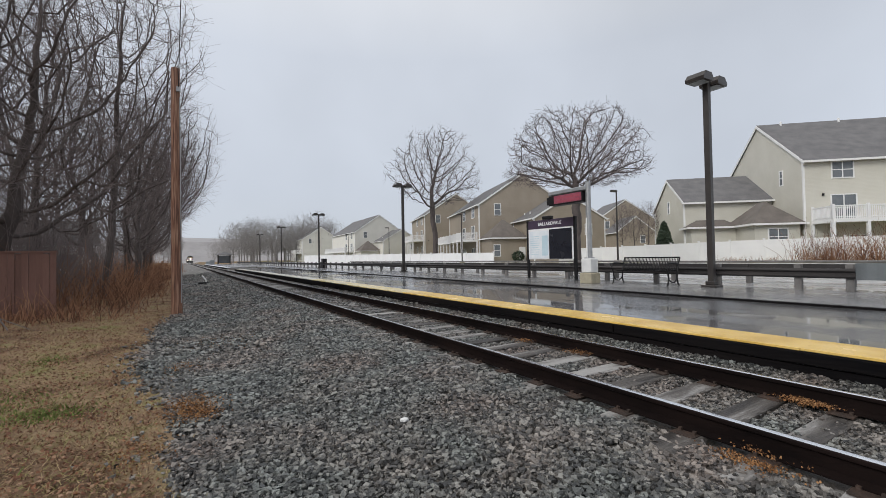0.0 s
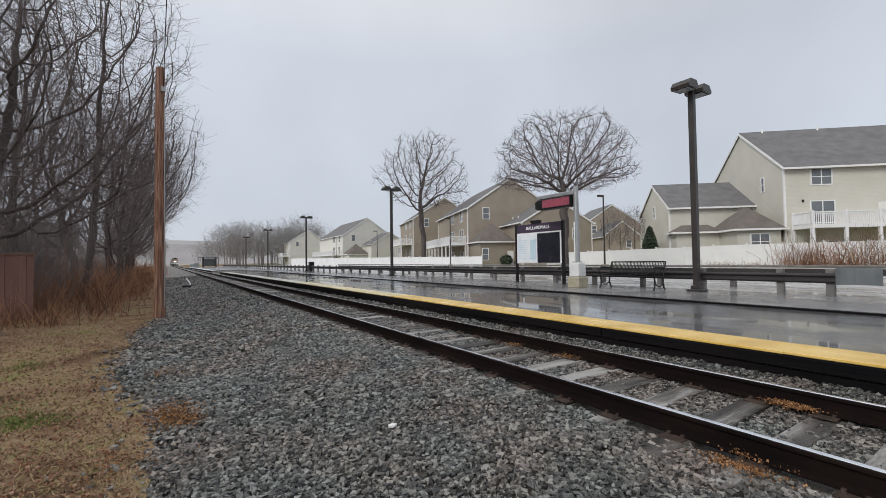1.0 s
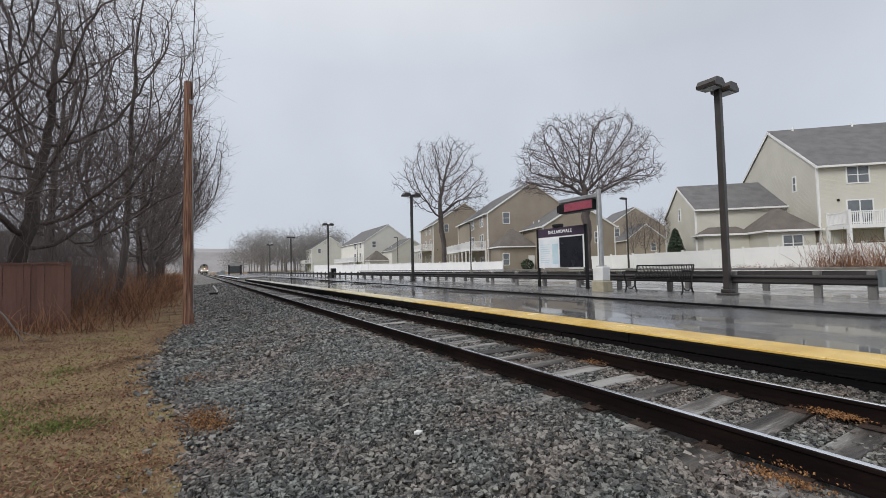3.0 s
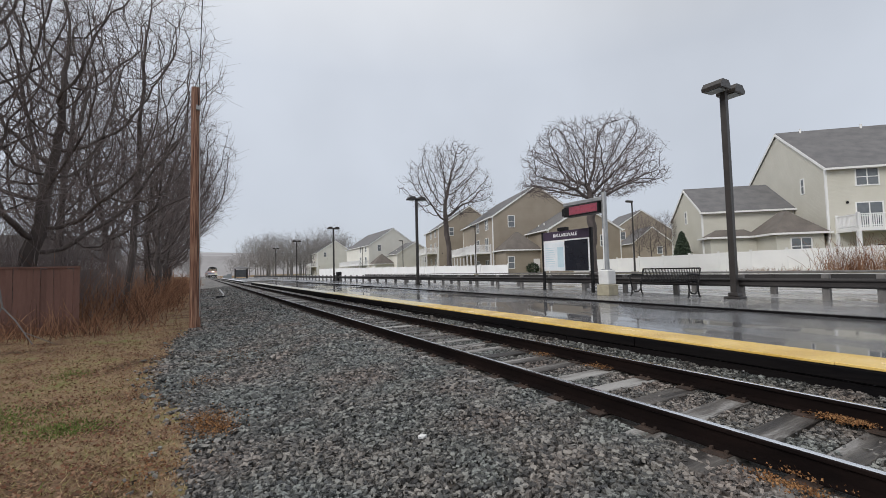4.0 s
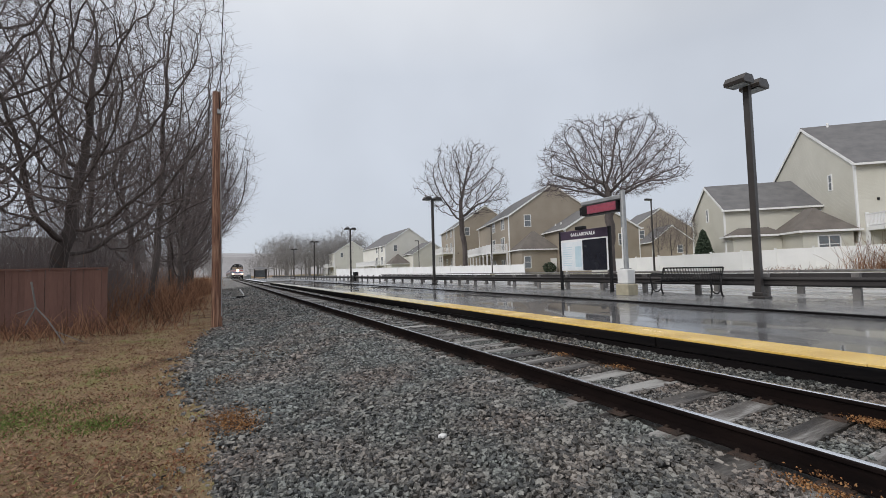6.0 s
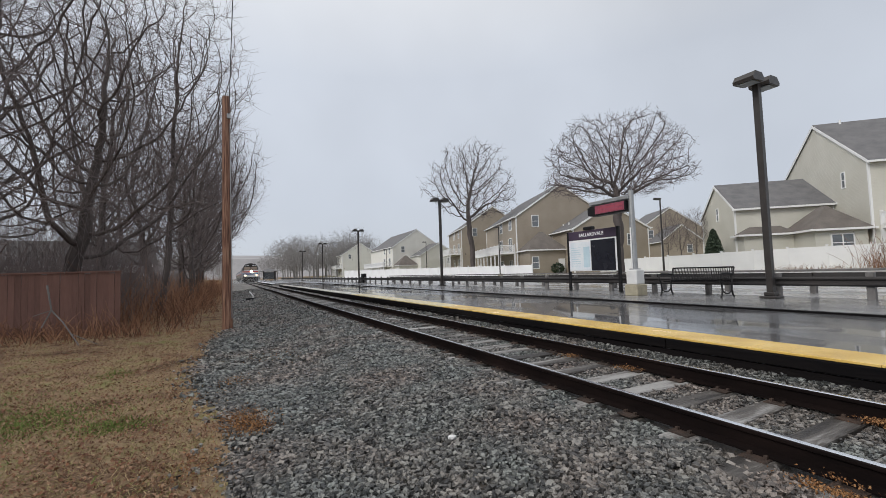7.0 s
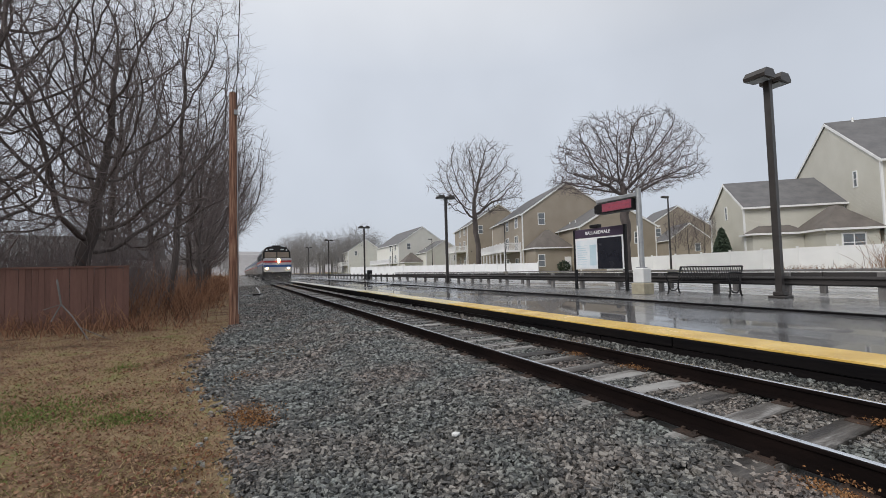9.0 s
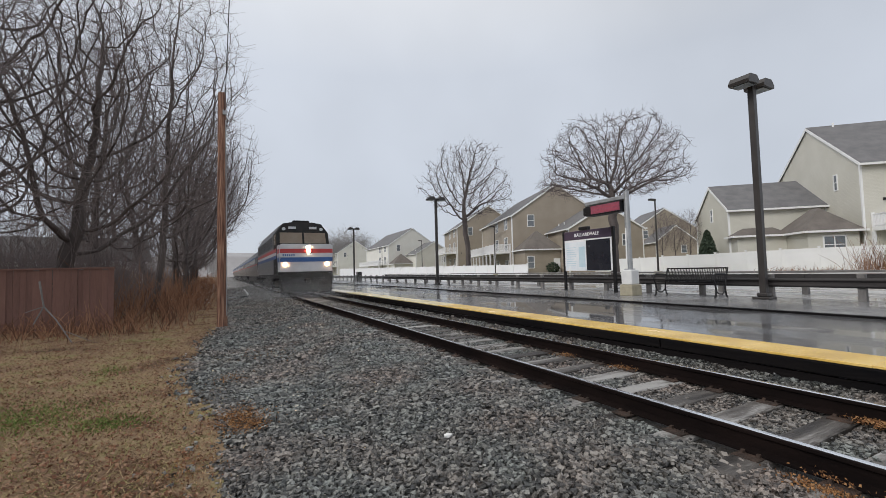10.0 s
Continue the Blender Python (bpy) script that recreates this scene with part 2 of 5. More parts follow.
M_TIE = surface("weathered_tie", [(0.025, 0.021, 0.019), (0.1, 0.09, 0.082), (0.33, 0.32, 0.31)], 3.0, 0.55, 0.8, 26, per_object=0.5, stretch=(0.35, 2.2, 1))
M_RAIL = surface("rusty_rail", [(0.006, 0.0045, 0.0045), (0.014, 0.009, 0.008)], 4, 0.65, 0.15, 60, stretch=(1, 0.4, 1), spec=0.05)
M_RAILTOP = surface("polished_railhead", [(0.8, 0.8, 0.81), (0.92, 0.92, 0.93)], 5, 0.2, 0, 60, metal=1.0)
M_PLATE = surface("rusty_plate", [(0.022, 0.015, 0.012), (0.07, 0.042, 0.03)], 9, 0.7, 0.5, 60)
M_BARK = surface("grey_bark", [(0.055, 0.045, 0.043), (0.115, 0.096, 0.09)], 3, 0.85, 0.8, 30, stretch=(1, 1, 0.3))
M_TWIG = surface("dark_twigs", [(0.1, 0.08, 0.08), (0.175, 0.143, 0.14)], 0.5, 0.85, 0, 10)
# far twigs and bark paled: distance haze put into the base colour
M_TWIG_FAR = surface("hazed_twigs", [(0.22, 0.21, 0.208), (0.31, 0.298, 0.292)], 0.3, 0.9, 0, 6)
M_BRUSH = surface("red_brown_brush", [(0.1, 0.054, 0.038), (0.21, 0.105, 0.064), (0.32, 0.18, 0.11)], 0.8, 0.9, 0, 9, island=True, spec=0.1)
M_POLEWOOD = surface("pole_wood", [(0.065, 0.027, 0.018), (0.21, 0.1, 0.062), (0.38, 0.23, 0.155)], 26, 0.7, 0.9, 40, stretch=(1, 1, 0.05))
M_REDWOOD = surface("red_brown_board", [(0.12, 0.06, 0.047), (0.185, 0.097, 0.077)], 1.5, 0.8, 0.4, 25, per_object=0.15, stretch=(1, 1, 0.2))
M_BLACKMETAL = surface("black_painted_metal", [(0.008, 0.008, 0.009), (0.016, 0.015, 0.016)], 6, 0.45, 0.1, 60, spec=0.25)
M_BROWNMETAL = surface("bronze_painted_metal", [(0.025, 0.021, 0.02), (0.042, 0.036, 0.033)], 3, 0.42, 0.1, 60)
M_STEEL = surface("galvanised_steel", [(0.3, 0.31, 0.32), (0.42, 0.43, 0.44)], 4, 0.45, 0.1, 40, metal=0.6)
M_WEATHERED = surface("weathered_grey_timber", [(0.09, 0.085, 0.082), (0.19, 0.18, 0.175)], 4, 0.7, 0.5, 40, per_object=0.4, stretch=(1, 1, 0.3))
M_CORTEN = surface("rusted_steel_rail", [(0.022, 0.021, 0.022), (0.05, 0.045, 0.044)], 2, 0.55, 0.2, 40, stretch=(1, 0.3, 1), spec=0.25)
M_VINYL = surface("white_vinyl", [(0.74, 0.74, 0.745), (0.82, 0.82, 0.82)], 0.7, 0.4, 0, 15)
M_TRIM = surface("white_trim", [(0.74, 0.74, 0.73), (0.82, 0.82, 0.81)], 1, 0.5, 0, 15)
M_CREAM = siding("cream_siding", (0.575, 0.555, 0.485), (0.635, 0.615, 0.545))
# cream siding lightened for the two far houses, in place of haze
M_PALE = siding("hazed_cream_siding", (0.66, 0.645, 0.59), (0.72, 0.705, 0.65))
M_TAN = siding("tan_siding", (0.3, 0.255, 0.2), (0.35, 0.3, 0.24))
M_SHINGLE = surface("grey_shingles", [(0.115, 0.113, 0.118), (0.17, 0.167, 0.17)], 1.2, 0.85, 0.8, 9, stretch=(1, 1, 1))
M_SHINGLE_B = surface("brown_shingles", [(0.115, 0.1, 0.09), (0.165, 0.145, 0.13)], 1.2, 0.85, 0.8, 9)
# pane colour lightened to grey as a painted reflection
M_GLASS = surface("reflection_grey_glass", [(0.1, 0.112, 0.125), (0.19, 0.205, 0.22)], 0.4, 0.06, 0, 3, rough_var=0.03)
M_CONCRETE = surface("stained_concrete", [(0.3, 0.27, 0.2), (0.42, 0.38, 0.28)], 5, 0.8, 0.4, 50)
M_WHITEBOX = surface("white_painted_concrete", [(0.6, 0.6, 0.6), (0.7, 0.7, 0.69)], 4, 0.6, 0.2, 50)
M_PURPLE = surface("purple_sign_enamel", [(0.05, 0.035, 0.06), (0.065, 0.045, 0.075)], 2, 0.35, 0, 20)
M_PAPER = surface("map_paper", [(0.66, 0.72, 0.78), (0.8, 0.82, 0.84)], 2.4, 0.35, 0, 14)
M_MAPBLUE = surface("map_tint", [(0.45, 0.6, 0.68), (0.55, 0.67, 0.74)], 3, 0.35, 0, 14)
M_BLACKPANEL = surface("black_display_panel", [(0.012, 0.013, 0.02), (0.018, 0.019, 0.026)], 2, 0.25, 0, 20)
M_LETTER = surface("white_lettering", [(0.75, 0.75, 0.77), (0.8, 0.8, 0.82)], 2, 0.5, 0, 20)
M_LED = surface("dark_red_led_face", [(0.22, 0.05, 0.08), (0.32, 0.08, 0.115)], 9, 0.4, 0, 60)
M_LEDTEXT = glow("lit_led_row", (0.7, 0.12, 0.18), 0.03)
M_GREEN = surface("evergreen_leaf", [(0.03, 0.048, 0.03), (0.065, 0.09, 0.055)], 4, 0.7, 0, 20, island=True)
M_GREY = surface("grey_plastic", [(0.22, 0.24, 0.25), (0.28, 0.3, 0.31)], 3, 0.5, 0, 30)
M_SILVER = surface("stainless_fluted_steel", [(0.16, 0.165, 0.175), (0.27, 0.275, 0.285)], 1.5, 0.4, 0, 30, metal=0.7)
M_TWHITE = surface("train_white_paint", [(0.52, 0.53, 0.56), (0.64, 0.65, 0.68)], 1.5, 0.45, 0, 30)
M_TRED = surface("train_red_paint", [(0.42, 0.04, 0.045), (0.5, 0.06, 0.06)], 2, 0.4, 0, 30)
M_TBLUE = surface("train_blue_paint", [(0.03, 0.09, 0.27), (0.04, 0.12, 0.33)], 2, 0.4, 0, 30)
M_TBLACK = surface("train_sooty_black", [(0.012, 0.012, 0.013), (0.03, 0.028, 0.027)], 2, 0.6, 0.2, 30, spec=0.2)
# light brown base imitates what the cab windows reflect
M_CABGLASS = surface("cab_glass_reflection_tint", [(0.3, 0.235, 0.18), (0.42, 0.34, 0.27)], 0.7, 0.1, 0, 6, rough_var=0.04)
M_HEADLIGHT = glow("headlight_beam", (1.0, 0.66, 0.34), 260.0)
M_DITCH = glow("ditch_light_beam", (1.0, 0.6, 0.3), 45.0)
# white flecks of the added droplet cloud that imitates lens haze
M_HAZEDROPS = surface("haze_droplets", [(0.75, 0.77, 0.8), (0.82, 0.84, 0.86)], 2, 0.3, 0, 20)
# pale grey hill colour includes the mist between it and the camera
M_HILL = surface("hazed_hill_woods", [(0.27, 0.26, 0.265), (0.36, 0.35, 0.355)], 0.05, 0.95, 0, 0.3)


# ---- mesh helpers ----
def box(bm, x0, y0, z0, x1, y1, z1, bevel=0.0):
    r = bmesh.ops.create_cube(bm, size=1.0, matrix=Matrix.LocRotScale(((x0 + x1) / 2, (y0 + y1) / 2, (z0 + z1) / 2), None, (abs(x1 - x0), abs(y1 - y0), abs(z1 - z0))))
    if bevel:
        es = list({e for v in r["verts"] for e in v.link_edges})
        bmesh.ops.bevel(bm, geom=es, offset=bevel, segments=1, affect="EDGES")
    return r["verts"]


def tube(bm, p0, p1, r0, r1=None, n=10, caps=True):
    p0, p1 = Vector(p0), Vector(p1)
    d = p1 - p0
    m = Matrix.Translation((p0 + p1) / 2) @ d.to_track_quat("Z", "Y").to_matrix().to_4x4()
    bmesh.ops.create_cone(bm, cap_ends=caps, segments=n, radius1=r0, radius2=r0 if r1 is None else r1, depth=d.length, matrix=m)


def prism(bm, outline, axis, a0, a1):
    """Extrudes a closed outline along an axis ('x' or 'y') from a0 to a1; the outline is in the other two coordinates."""
    def at(u, v, a):
        return (a, u, v) if axis == "x" else (u, a, v)
    f0 = [bm.verts.new(at(u, v, a0)) for u, v in outline]
    f1 = [bm.verts.new(at(u, v, a1)) for u, v in outline]
    bm.faces.new(f0)
    bm.faces.new(f1[::-1])
    k = len(outline)
    for i in range(k):
        bm.faces.new((f0[i], f1[i], f1[(i + 1) % k], f0[(i + 1) % k]))
    bmesh.ops.recalc_face_normals(bm, faces=bm.faces[:])


def part(name, bm, material, parent=None, label="", smooth=False):
    """One mesh object out of a bmesh, under its thing."""
    me = bpy.data.meshes.new(name)
    bm.to_mesh(me)
    bm.free()
    me.materials.append(material)
    if smooth:
        me.shade_smooth()
    ob = new(name, me)
    if parent:
        ob.parent = parent
    if label:
        ob["label"] = label
    return ob


def soup(name, verts, faces, material, parent=None):
    """One mesh object out of plain arrays of vertices and faces."""
    me = bpy.data.meshes.new(name)
    me.from_pydata(verts, [], faces)
    me.materials.append(material)
    ob = new(name, me)
    if parent:
        ob.parent = parent
    return ob


def thing(name, m, label, category, group="", kind=""):
    ob = new(name)
    ob.matrix_basis = m
    return tagged(ob, label, category, group, kind)


def boxed(name, parent, material, *boxes, bevel=0.0, label=""):
    bm = bmesh.new()
    for b in boxes:
        box(bm, *b, bevel=bevel)
    return part(name, bm, material, parent, label)


# ---- ground ----
TRACK_X = 3.372
spacing = random.Random(3)
TIE_Y = [-1.9]
while len(TIE_Y) < 290:
    TIE_Y.append(TIE_Y[-1] + 0.56 + spacing.uniform(-0.03, 0.03))
GROUND = ((-1500, 9.0), (-200, 3.0), (-60, 1.0), (-12, -0.1), (-5, -0.3), (-1.4, -0.37), (0.2, -0.36), (1.1, -0.235), (1.7, -0.2), (2.3, -0.195), (2.48, -0.225), (4.3, -0.225), (4.46, -0.17), (4.75, -0.085), (5.2, -0.085),
          (5.6, -0.4), (12.0, -0.2), (12.35, 0.2), (33, 0.32), (40, 0.3), (60, 0.5), (200, 1.0), (1500, 4.0))


def ground_z(x):
    for (xa, za), (xb, zb) in zip(GROUND, GROUND[1:]):
        if x <= xb:
            return za + (zb - za) * (x - xa) / (xb - xa)
    return GROUND[-1][1]


def sheet(name, xs, ys, height, material, label, category):
    verts = [(x, y, height(x, y)) for y in ys for x in xs]
    k = len(xs)
    faces = [(j * k + i, j * k + i + 1, (j + 1) * k + i + 1, (j + 1) * k + i) for j in range(len(ys) - 1) for i in range(k - 1)]
    ob = soup(name, verts, faces, material)
    ob.data.shade_smooth()
    return tagged(ob, label, category, kind="structure")


def ballast_edge(y):
    """Where the crushed stone gives way to the lawn."""
    a, b = min(1.0, max(0.0, (y - 4.0) / 5.5)), min(1.0, max(0.0, (y - 10.0) / 6.0))
    return -0.98 - 0.6 * a * a * (3 - 2 * a) + 0.45 * b + 0.16 * noise.noise((y * 0.6, 4, 1)) + 0.08 * noise.noise((y * 2.4, 7, 2))


def build_ground():
    xs = sorted({x for x, _ in GROUND} | {i * 0.5 - 14 for i in range(28)} | {-30, -100, -600, 20, 27, 90, 600})
    ys = [-1200, -300, -60, -20] + [i * 0.5 - 8 for i in range(80)] + [32 + i * 6 for i in range(20)] + [180, 260, 400, 800, 2000]

    def height(x, y):
        rough = 0.05 * noise.noise((x * 0.6, y * 0.6, 3)) + 0.02 * noise.noise((x * 2, y * 2, 9))
        under = 0.12 if -0.9 < x < 4.8 else 0.0
        return ground_z(x) - under + (rough if -14 < x < -1.2 and -9 < y < 60 else 0)
    sheet("ground", xs, ys, height, M_LAWN, "brown winter lawn with dead leaves and green patches", "ground")
    xs = [-2.0 + 0.1 * i for i in range(37)] + [1.75, 2.3, 2.48, 3.0, 3.8, 4.3, 4.46, 4.6, 4.75, 5.1]
    ys = [-6 + 0.12 * i for i in range(170)] + [14.5 + i for i in range(40)] + [60, 80, 120, 180, 260, 430]

    def bed(x, y):
        edge = ballast_edge(y)
        h = ground_z(x) + 0.012 + 0.02 * noise.noise((x * 2.3, y * 2.3, 5)) + 0.012 * noise.noise((x * 8, y * 8, 8))
        h -= 0.02 * max(0.0, min(1.0, (14 - y) / 6)) * (1.0 if x < 2.4 else 0.5)
        return h - max(0.0, min(0.14, (edge + 0.04 - x) * 0.3))
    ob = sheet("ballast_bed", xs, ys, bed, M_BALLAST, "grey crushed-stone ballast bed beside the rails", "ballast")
    # near faces get the dark bed, so gaps between loose stones look shaded
    ob.data.materials.append(M_GAPSHADE)
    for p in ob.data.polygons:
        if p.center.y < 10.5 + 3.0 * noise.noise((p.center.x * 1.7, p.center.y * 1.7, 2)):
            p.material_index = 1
    return bed


def build_stones(bed):
    """Loose ballast stones, each a small rough block."""
    rng = np.random.default_rng(5)
    cube = np.array([(-1, -1, -1), (1, -1, -1), (1, 1, -1), (-1, 1, -1), (-1, -1, 1), (1, -1, 1), (1, 1, 1), (-1, 1, 1)], float)
    quads = np.array([(4, 5, 6, 7), (0, 1, 5, 4), (1, 2, 6, 5), (2, 3, 7, 6), (3, 0, 4, 7)])
    places = []
    for y0, y1, x0, x1, per, size in ((0.9, 4.5, -2.0, 2.5, 1900, 0.0165), (4.5, 8.5, -2.1, 2.5, 1250, 0.0195), (8.5, 15, -2.1, 2.5, 430, 0.023), (15, 30, -1.2, 2.4, 90, 0.028), (30, 60, -0.9, 2.4, 25, 0.035),
                                      (0.4, 5, 2.72, 4.8, 1900, 0.014), (5, 10, 2.75, 4.8, 900, 0.018), (10, 22, 2.75, 4.9, 120, 0.028)):
        n = int((y1 - y0) * (x1 - x0) * per)
        for x, y in zip(rng.uniform(x0, x1, n), rng.uniform(y0, y1, n)):
            edge = ballast_edge(y)
            if x < edge + 0.15 and rng.random() > math.exp((x - edge - 0.15) * 9.0):
                continue
            if 2.07 < x < 4.4 and min(abs(y - t) for t in TIE_Y[:60]) < 0.12 and rng.random() < (0.95 if x > 2.5 else 0.6):
                continue
            places.append((x, y, max(bed(x, y), ground_z(x) + 0.05 * noise.noise((x * 0.6, y * 0.6, 3)) + 0.002 if x < -1.2 else -9.0), size))
    p = np.array(places)
    n = len(p)
    shape = cube[None] * rng.uniform(0.35, 1.15, (n, 8, 3))
    shape *= (p[:, 3][:, None] * rng.uniform(0.6, 1.5, (n, 1)))[:, None, :] * np.stack([rng.uniform(0.9, 1.5, n), rng.uniform(0.65, 1.1, n), rng.uniform(0.55, 1.0, n)], 1)[:, None, :]
    a, b = rng.uniform(0, 6.28, n), rng.normal(0, 0.75, n)
    ca, sa, cb, sb = np.cos(a)[:, None], np.sin(a)[:, None], np.cos(b)[:, None], np.sin(b)[:, None]
    x, y, z = shape[..., 0], shape[..., 1] * cb - shape[..., 2] * sb, shape[..., 1] * sb + shape[..., 2] * cb
    v = np.stack([x * ca - y * sa, x * sa + y * ca, z + 0.006 + rng.uniform(-0.006, 0.018, (n, 1))], -1) + p[:, None, :3]
    f = quads[None] + (np.arange(n) * 8)[:, None, None]
    ob = soup("ballast_stones", v.reshape(-1, 3).tolist(), f.reshape(-1, 4).tolist(), M_STONE)
    tagged(ob, "loose grey and brown crushed ballast stones", "gravel", kind="stuff")
    # one pale stone that catches the eye
    bm = bmesh.new()
    bmesh.ops.create_icosphere(bm, subdivisions=1, radius=0.04, matrix=Matrix.LocRotScale((0.847, 3.63, -0.24), None, (1.2, 0.9, 0.6)))
    tagged(part("pale_stone", bm, M_WHITEBOX), "single pale white stone lying on the ballast", "stone")


def build_litter():
    """Short dead grass and fallen leaves on the strip beside the ballast."""
    rng = np.random.default_rng(8)
    v, f = [], []
    n = 75000
    ys = 2.2 + 15 * rng.random(n) ** 1.6
    xs = np.array([ballast_edge(y) for y in ys]) + rng.normal(0.0, 0.09, n) - rng.random(n) * (1.4 + ys * 0.5)
    for x, y in zip(xs, ys):
        z = ground_z(x) + 0.05 * noise.noise((x * 0.6, y * 0.6, 3))
        h, a, w = rng.uniform(0.008, 0.045), rng.uniform(0, 6.28), rng.uniform(0.003, 0.0065)
        lx, ly = rng.normal(0, 0.045, 2)
        k = len(v)
        v += [(x - w * math.cos(a), y - w * math.sin(a), z), (x + w * math.cos(a), y + w * math.sin(a), z), (x + lx, y + ly, z + h)]
        f.append((k, k + 1, k + 2))
    tagged(soup("grass", v, f, M_BLADE), "thin straw-coloured winter grass", "grass", kind="stuff")
    v, f = [], []
    n = 36000
    ys = 2.2 + 34 * rng.random(n) ** 1.3
    xs = np.array([ballast_edge(y) for y in ys]) - 0.1 - rng.random(n) * (1.4 + ys * 0.3) + rng.normal(0, 0.12, n)
    for x, y in zip(xs, ys):
        z = ground_z(x) + 0.05 * noise.noise((x * 0.6, y * 0.6, 3)) + 0.015
        s, a = rng.uniform(0.009, 0.026), rng.uniform(0, 6.28)
        k = len(v)
        for q, rr in ((0, 1), (1.2, 0.55), (2.6, 0.8), (3.7, 0.75), (5.0, 0.5)):
            v.append((x + s * rr * math.cos(a + q), y + s * rr * math.sin(a + q), z + rng.uniform(-0.005, 0.02)))
        f.append((k, k + 1, k + 2, k + 3, k + 4))
    tagged(soup("fallen_leaves", v, f, M_LEAF), "scattered dead brown leaves on the lawn", "leaves", kind="stuff")
    # rusty dead weeds caught in the ballast and between the ties
    v, f = [], []
    for cx, cy, r, n in ((-0.85, 5.5, 0.22, 1100), (-0.75, 5.2, 0.14, 400), (4.05, 1.68, 0.1, 900), (2.4, 1.45, 0.12, 500), (-1.25, 4.4, 0.2, 200), (-0.9, 7.6, 0.2, 200), (3.95, 4.3, 0.1, 200), (3.9, 5.4, 0.1, 150), (-0.2, 9.5, 0.4, 200)):
        for x, y in zip(rng.normal(cx, r * 0.7, n), rng.normal(cy, r, n)):
            z = (ground_z(x) if x < 2.5 else -0.185) + 0.035 + rng.uniform(0, 0.02)
            s, a, k = rng.uniform(0.005, 0.014), rng.uniform(0, 6.28), len(v)
            for q, rr in ((0, 1), (1.2, 0.55), (2.6, 0.8), (3.7, 0.75), (5.0, 0.5)):
                v.append((x + s * rr * math.cos(a + q), y + s * rr * math.sin(a + q), z + rng.uniform(-0.008, 0.012)))
            f.append((k, k + 1, k + 2, k + 3, k + 4))
    tagged(soup("dead_weeds", v, f, M_RUST), "rusty brown dead weeds caught in the ballast", "weeds", kind="stuff")
    v, f = [], []
    for cx, cy, rx, ry, n in ((-3.2, 6.8, 0.5, 0.4, 3400), (-2.15, 6.15, 0.2, 0.15, 900), (-2.75, 9.3, 0.15, 0.25, 400), (-4.2, 8.0, 0.7, 0.5, 900), (-3.3, 4.6, 0.5, 0.3, 500)):
        for x, y in zip(rng.normal(cx, rx, n), rng.normal(cy, ry, n)):
            z = ground_z(x) + 0.05 * noise.noise((x * 0.6, y * 0.6, 3))
            h, a, w, k = rng.uniform(0.02, 0.055), rng.uniform(0, 6.28), rng.uniform(0.003, 0.007), len(v)
            lx, ly = rng.normal(0, 0.03, 2)
            v += [(x - w * math.cos(a), y - w * math.sin(a), z), (x + w * math.cos(a), y + w * math.sin(a), z), (x + lx, y + ly, z + h)]
            f.append((k, k + 1, k + 2))
    tagged(soup("green_grass", v, f, M_GREENBLADE), "small tufts of fresh green grass in the lawn", "grass", kind="stuff")


# ---- track ----
def build_track():
    track = thing("railway_track", Matrix(), "single railway track with rusty rails on worn wooden ties", "railway track", kind="structure")
    foot, web, head = 0.07, 0.009, 0.036
    outline = [(-foot, -0.172), (foot, -0.172), (foot, -0.16), (web, -0.138), (web, -0.048), (head, -0.036), (head, -0.014), (head - 0.006, -0.008),
               (-head + 0.006, -0.008), (-head, -0.014), (-head, -0.036), (-web, -0.048), (-web, -0.138), (-foot, -0.16)]
    for x in (TRACK_X - 0.7525, TRACK_X + 0.7525):
        bm = bmesh.new()
        prism(bm, [(x + u, v) for u, v in outline], "y", -8, 430)
        rail = part("rail", bm, M_RAIL, track, "rust-brown steel rail")
        bm = bmesh.new()
        prism(bm, [(x - 0.018, -0.009), (x + 0.018, -0.009), (x + 0.015, 0.0), (x - 0.015, 0.0)], "y", -8, 430)
        part("running_surface", bm, M_RAILTOP, rail, "polished bright railhead")
    bm = bmesh.new()
    box(bm, -1.3, -0.115, -0.17, 1.3, 0.115, 0.0, bevel=0.012)
    tie = part("tie", bm, M_TIE, track)
    rng = random.Random(3)
    for i, y in enumerate(TIE_Y):
        ob = tie if i == 0 else new("tie", tie.data)
        ob.parent = track
        ob.matrix_basis = pose(TRACK_X + rng.uniform(-0.05, 0.05), y, -0.186 + rng.uniform(-0.008, 0.006), 0, rng.uniform(-0.5, 0.5), rng.uniform(-1.4, 1.4))
    bm = bmesh.new()
    for y in TIE_Y[:120]:
        for x in (TRACK_X - 0.7525, TRACK_X + 0.7525):
            box(bm, x - 0.17, y - 0.09, -0.184, x + 0.17, y + 0.09, -0.171)
            for sx in (-0.085, 0.085):
                for sy in (-0.055, 0.055):
                    box(bm, x + sx - 0.014, y + sy - 0.012, -0.172, x + sx + 0.014, y + sy + 0.012, -0.148)
    ob = part("tie_plates", bm, M_PLATE, track, "rusty tie plates with spikes")
    ob["kind"] = "stuff"


# ---- platform ----
EDGE_X, SEAM_X, BACK_X = 4.8, 8.9, 12.2


def plat_z(x):
    return 0.2 + (x - EDGE_X) * 0.011


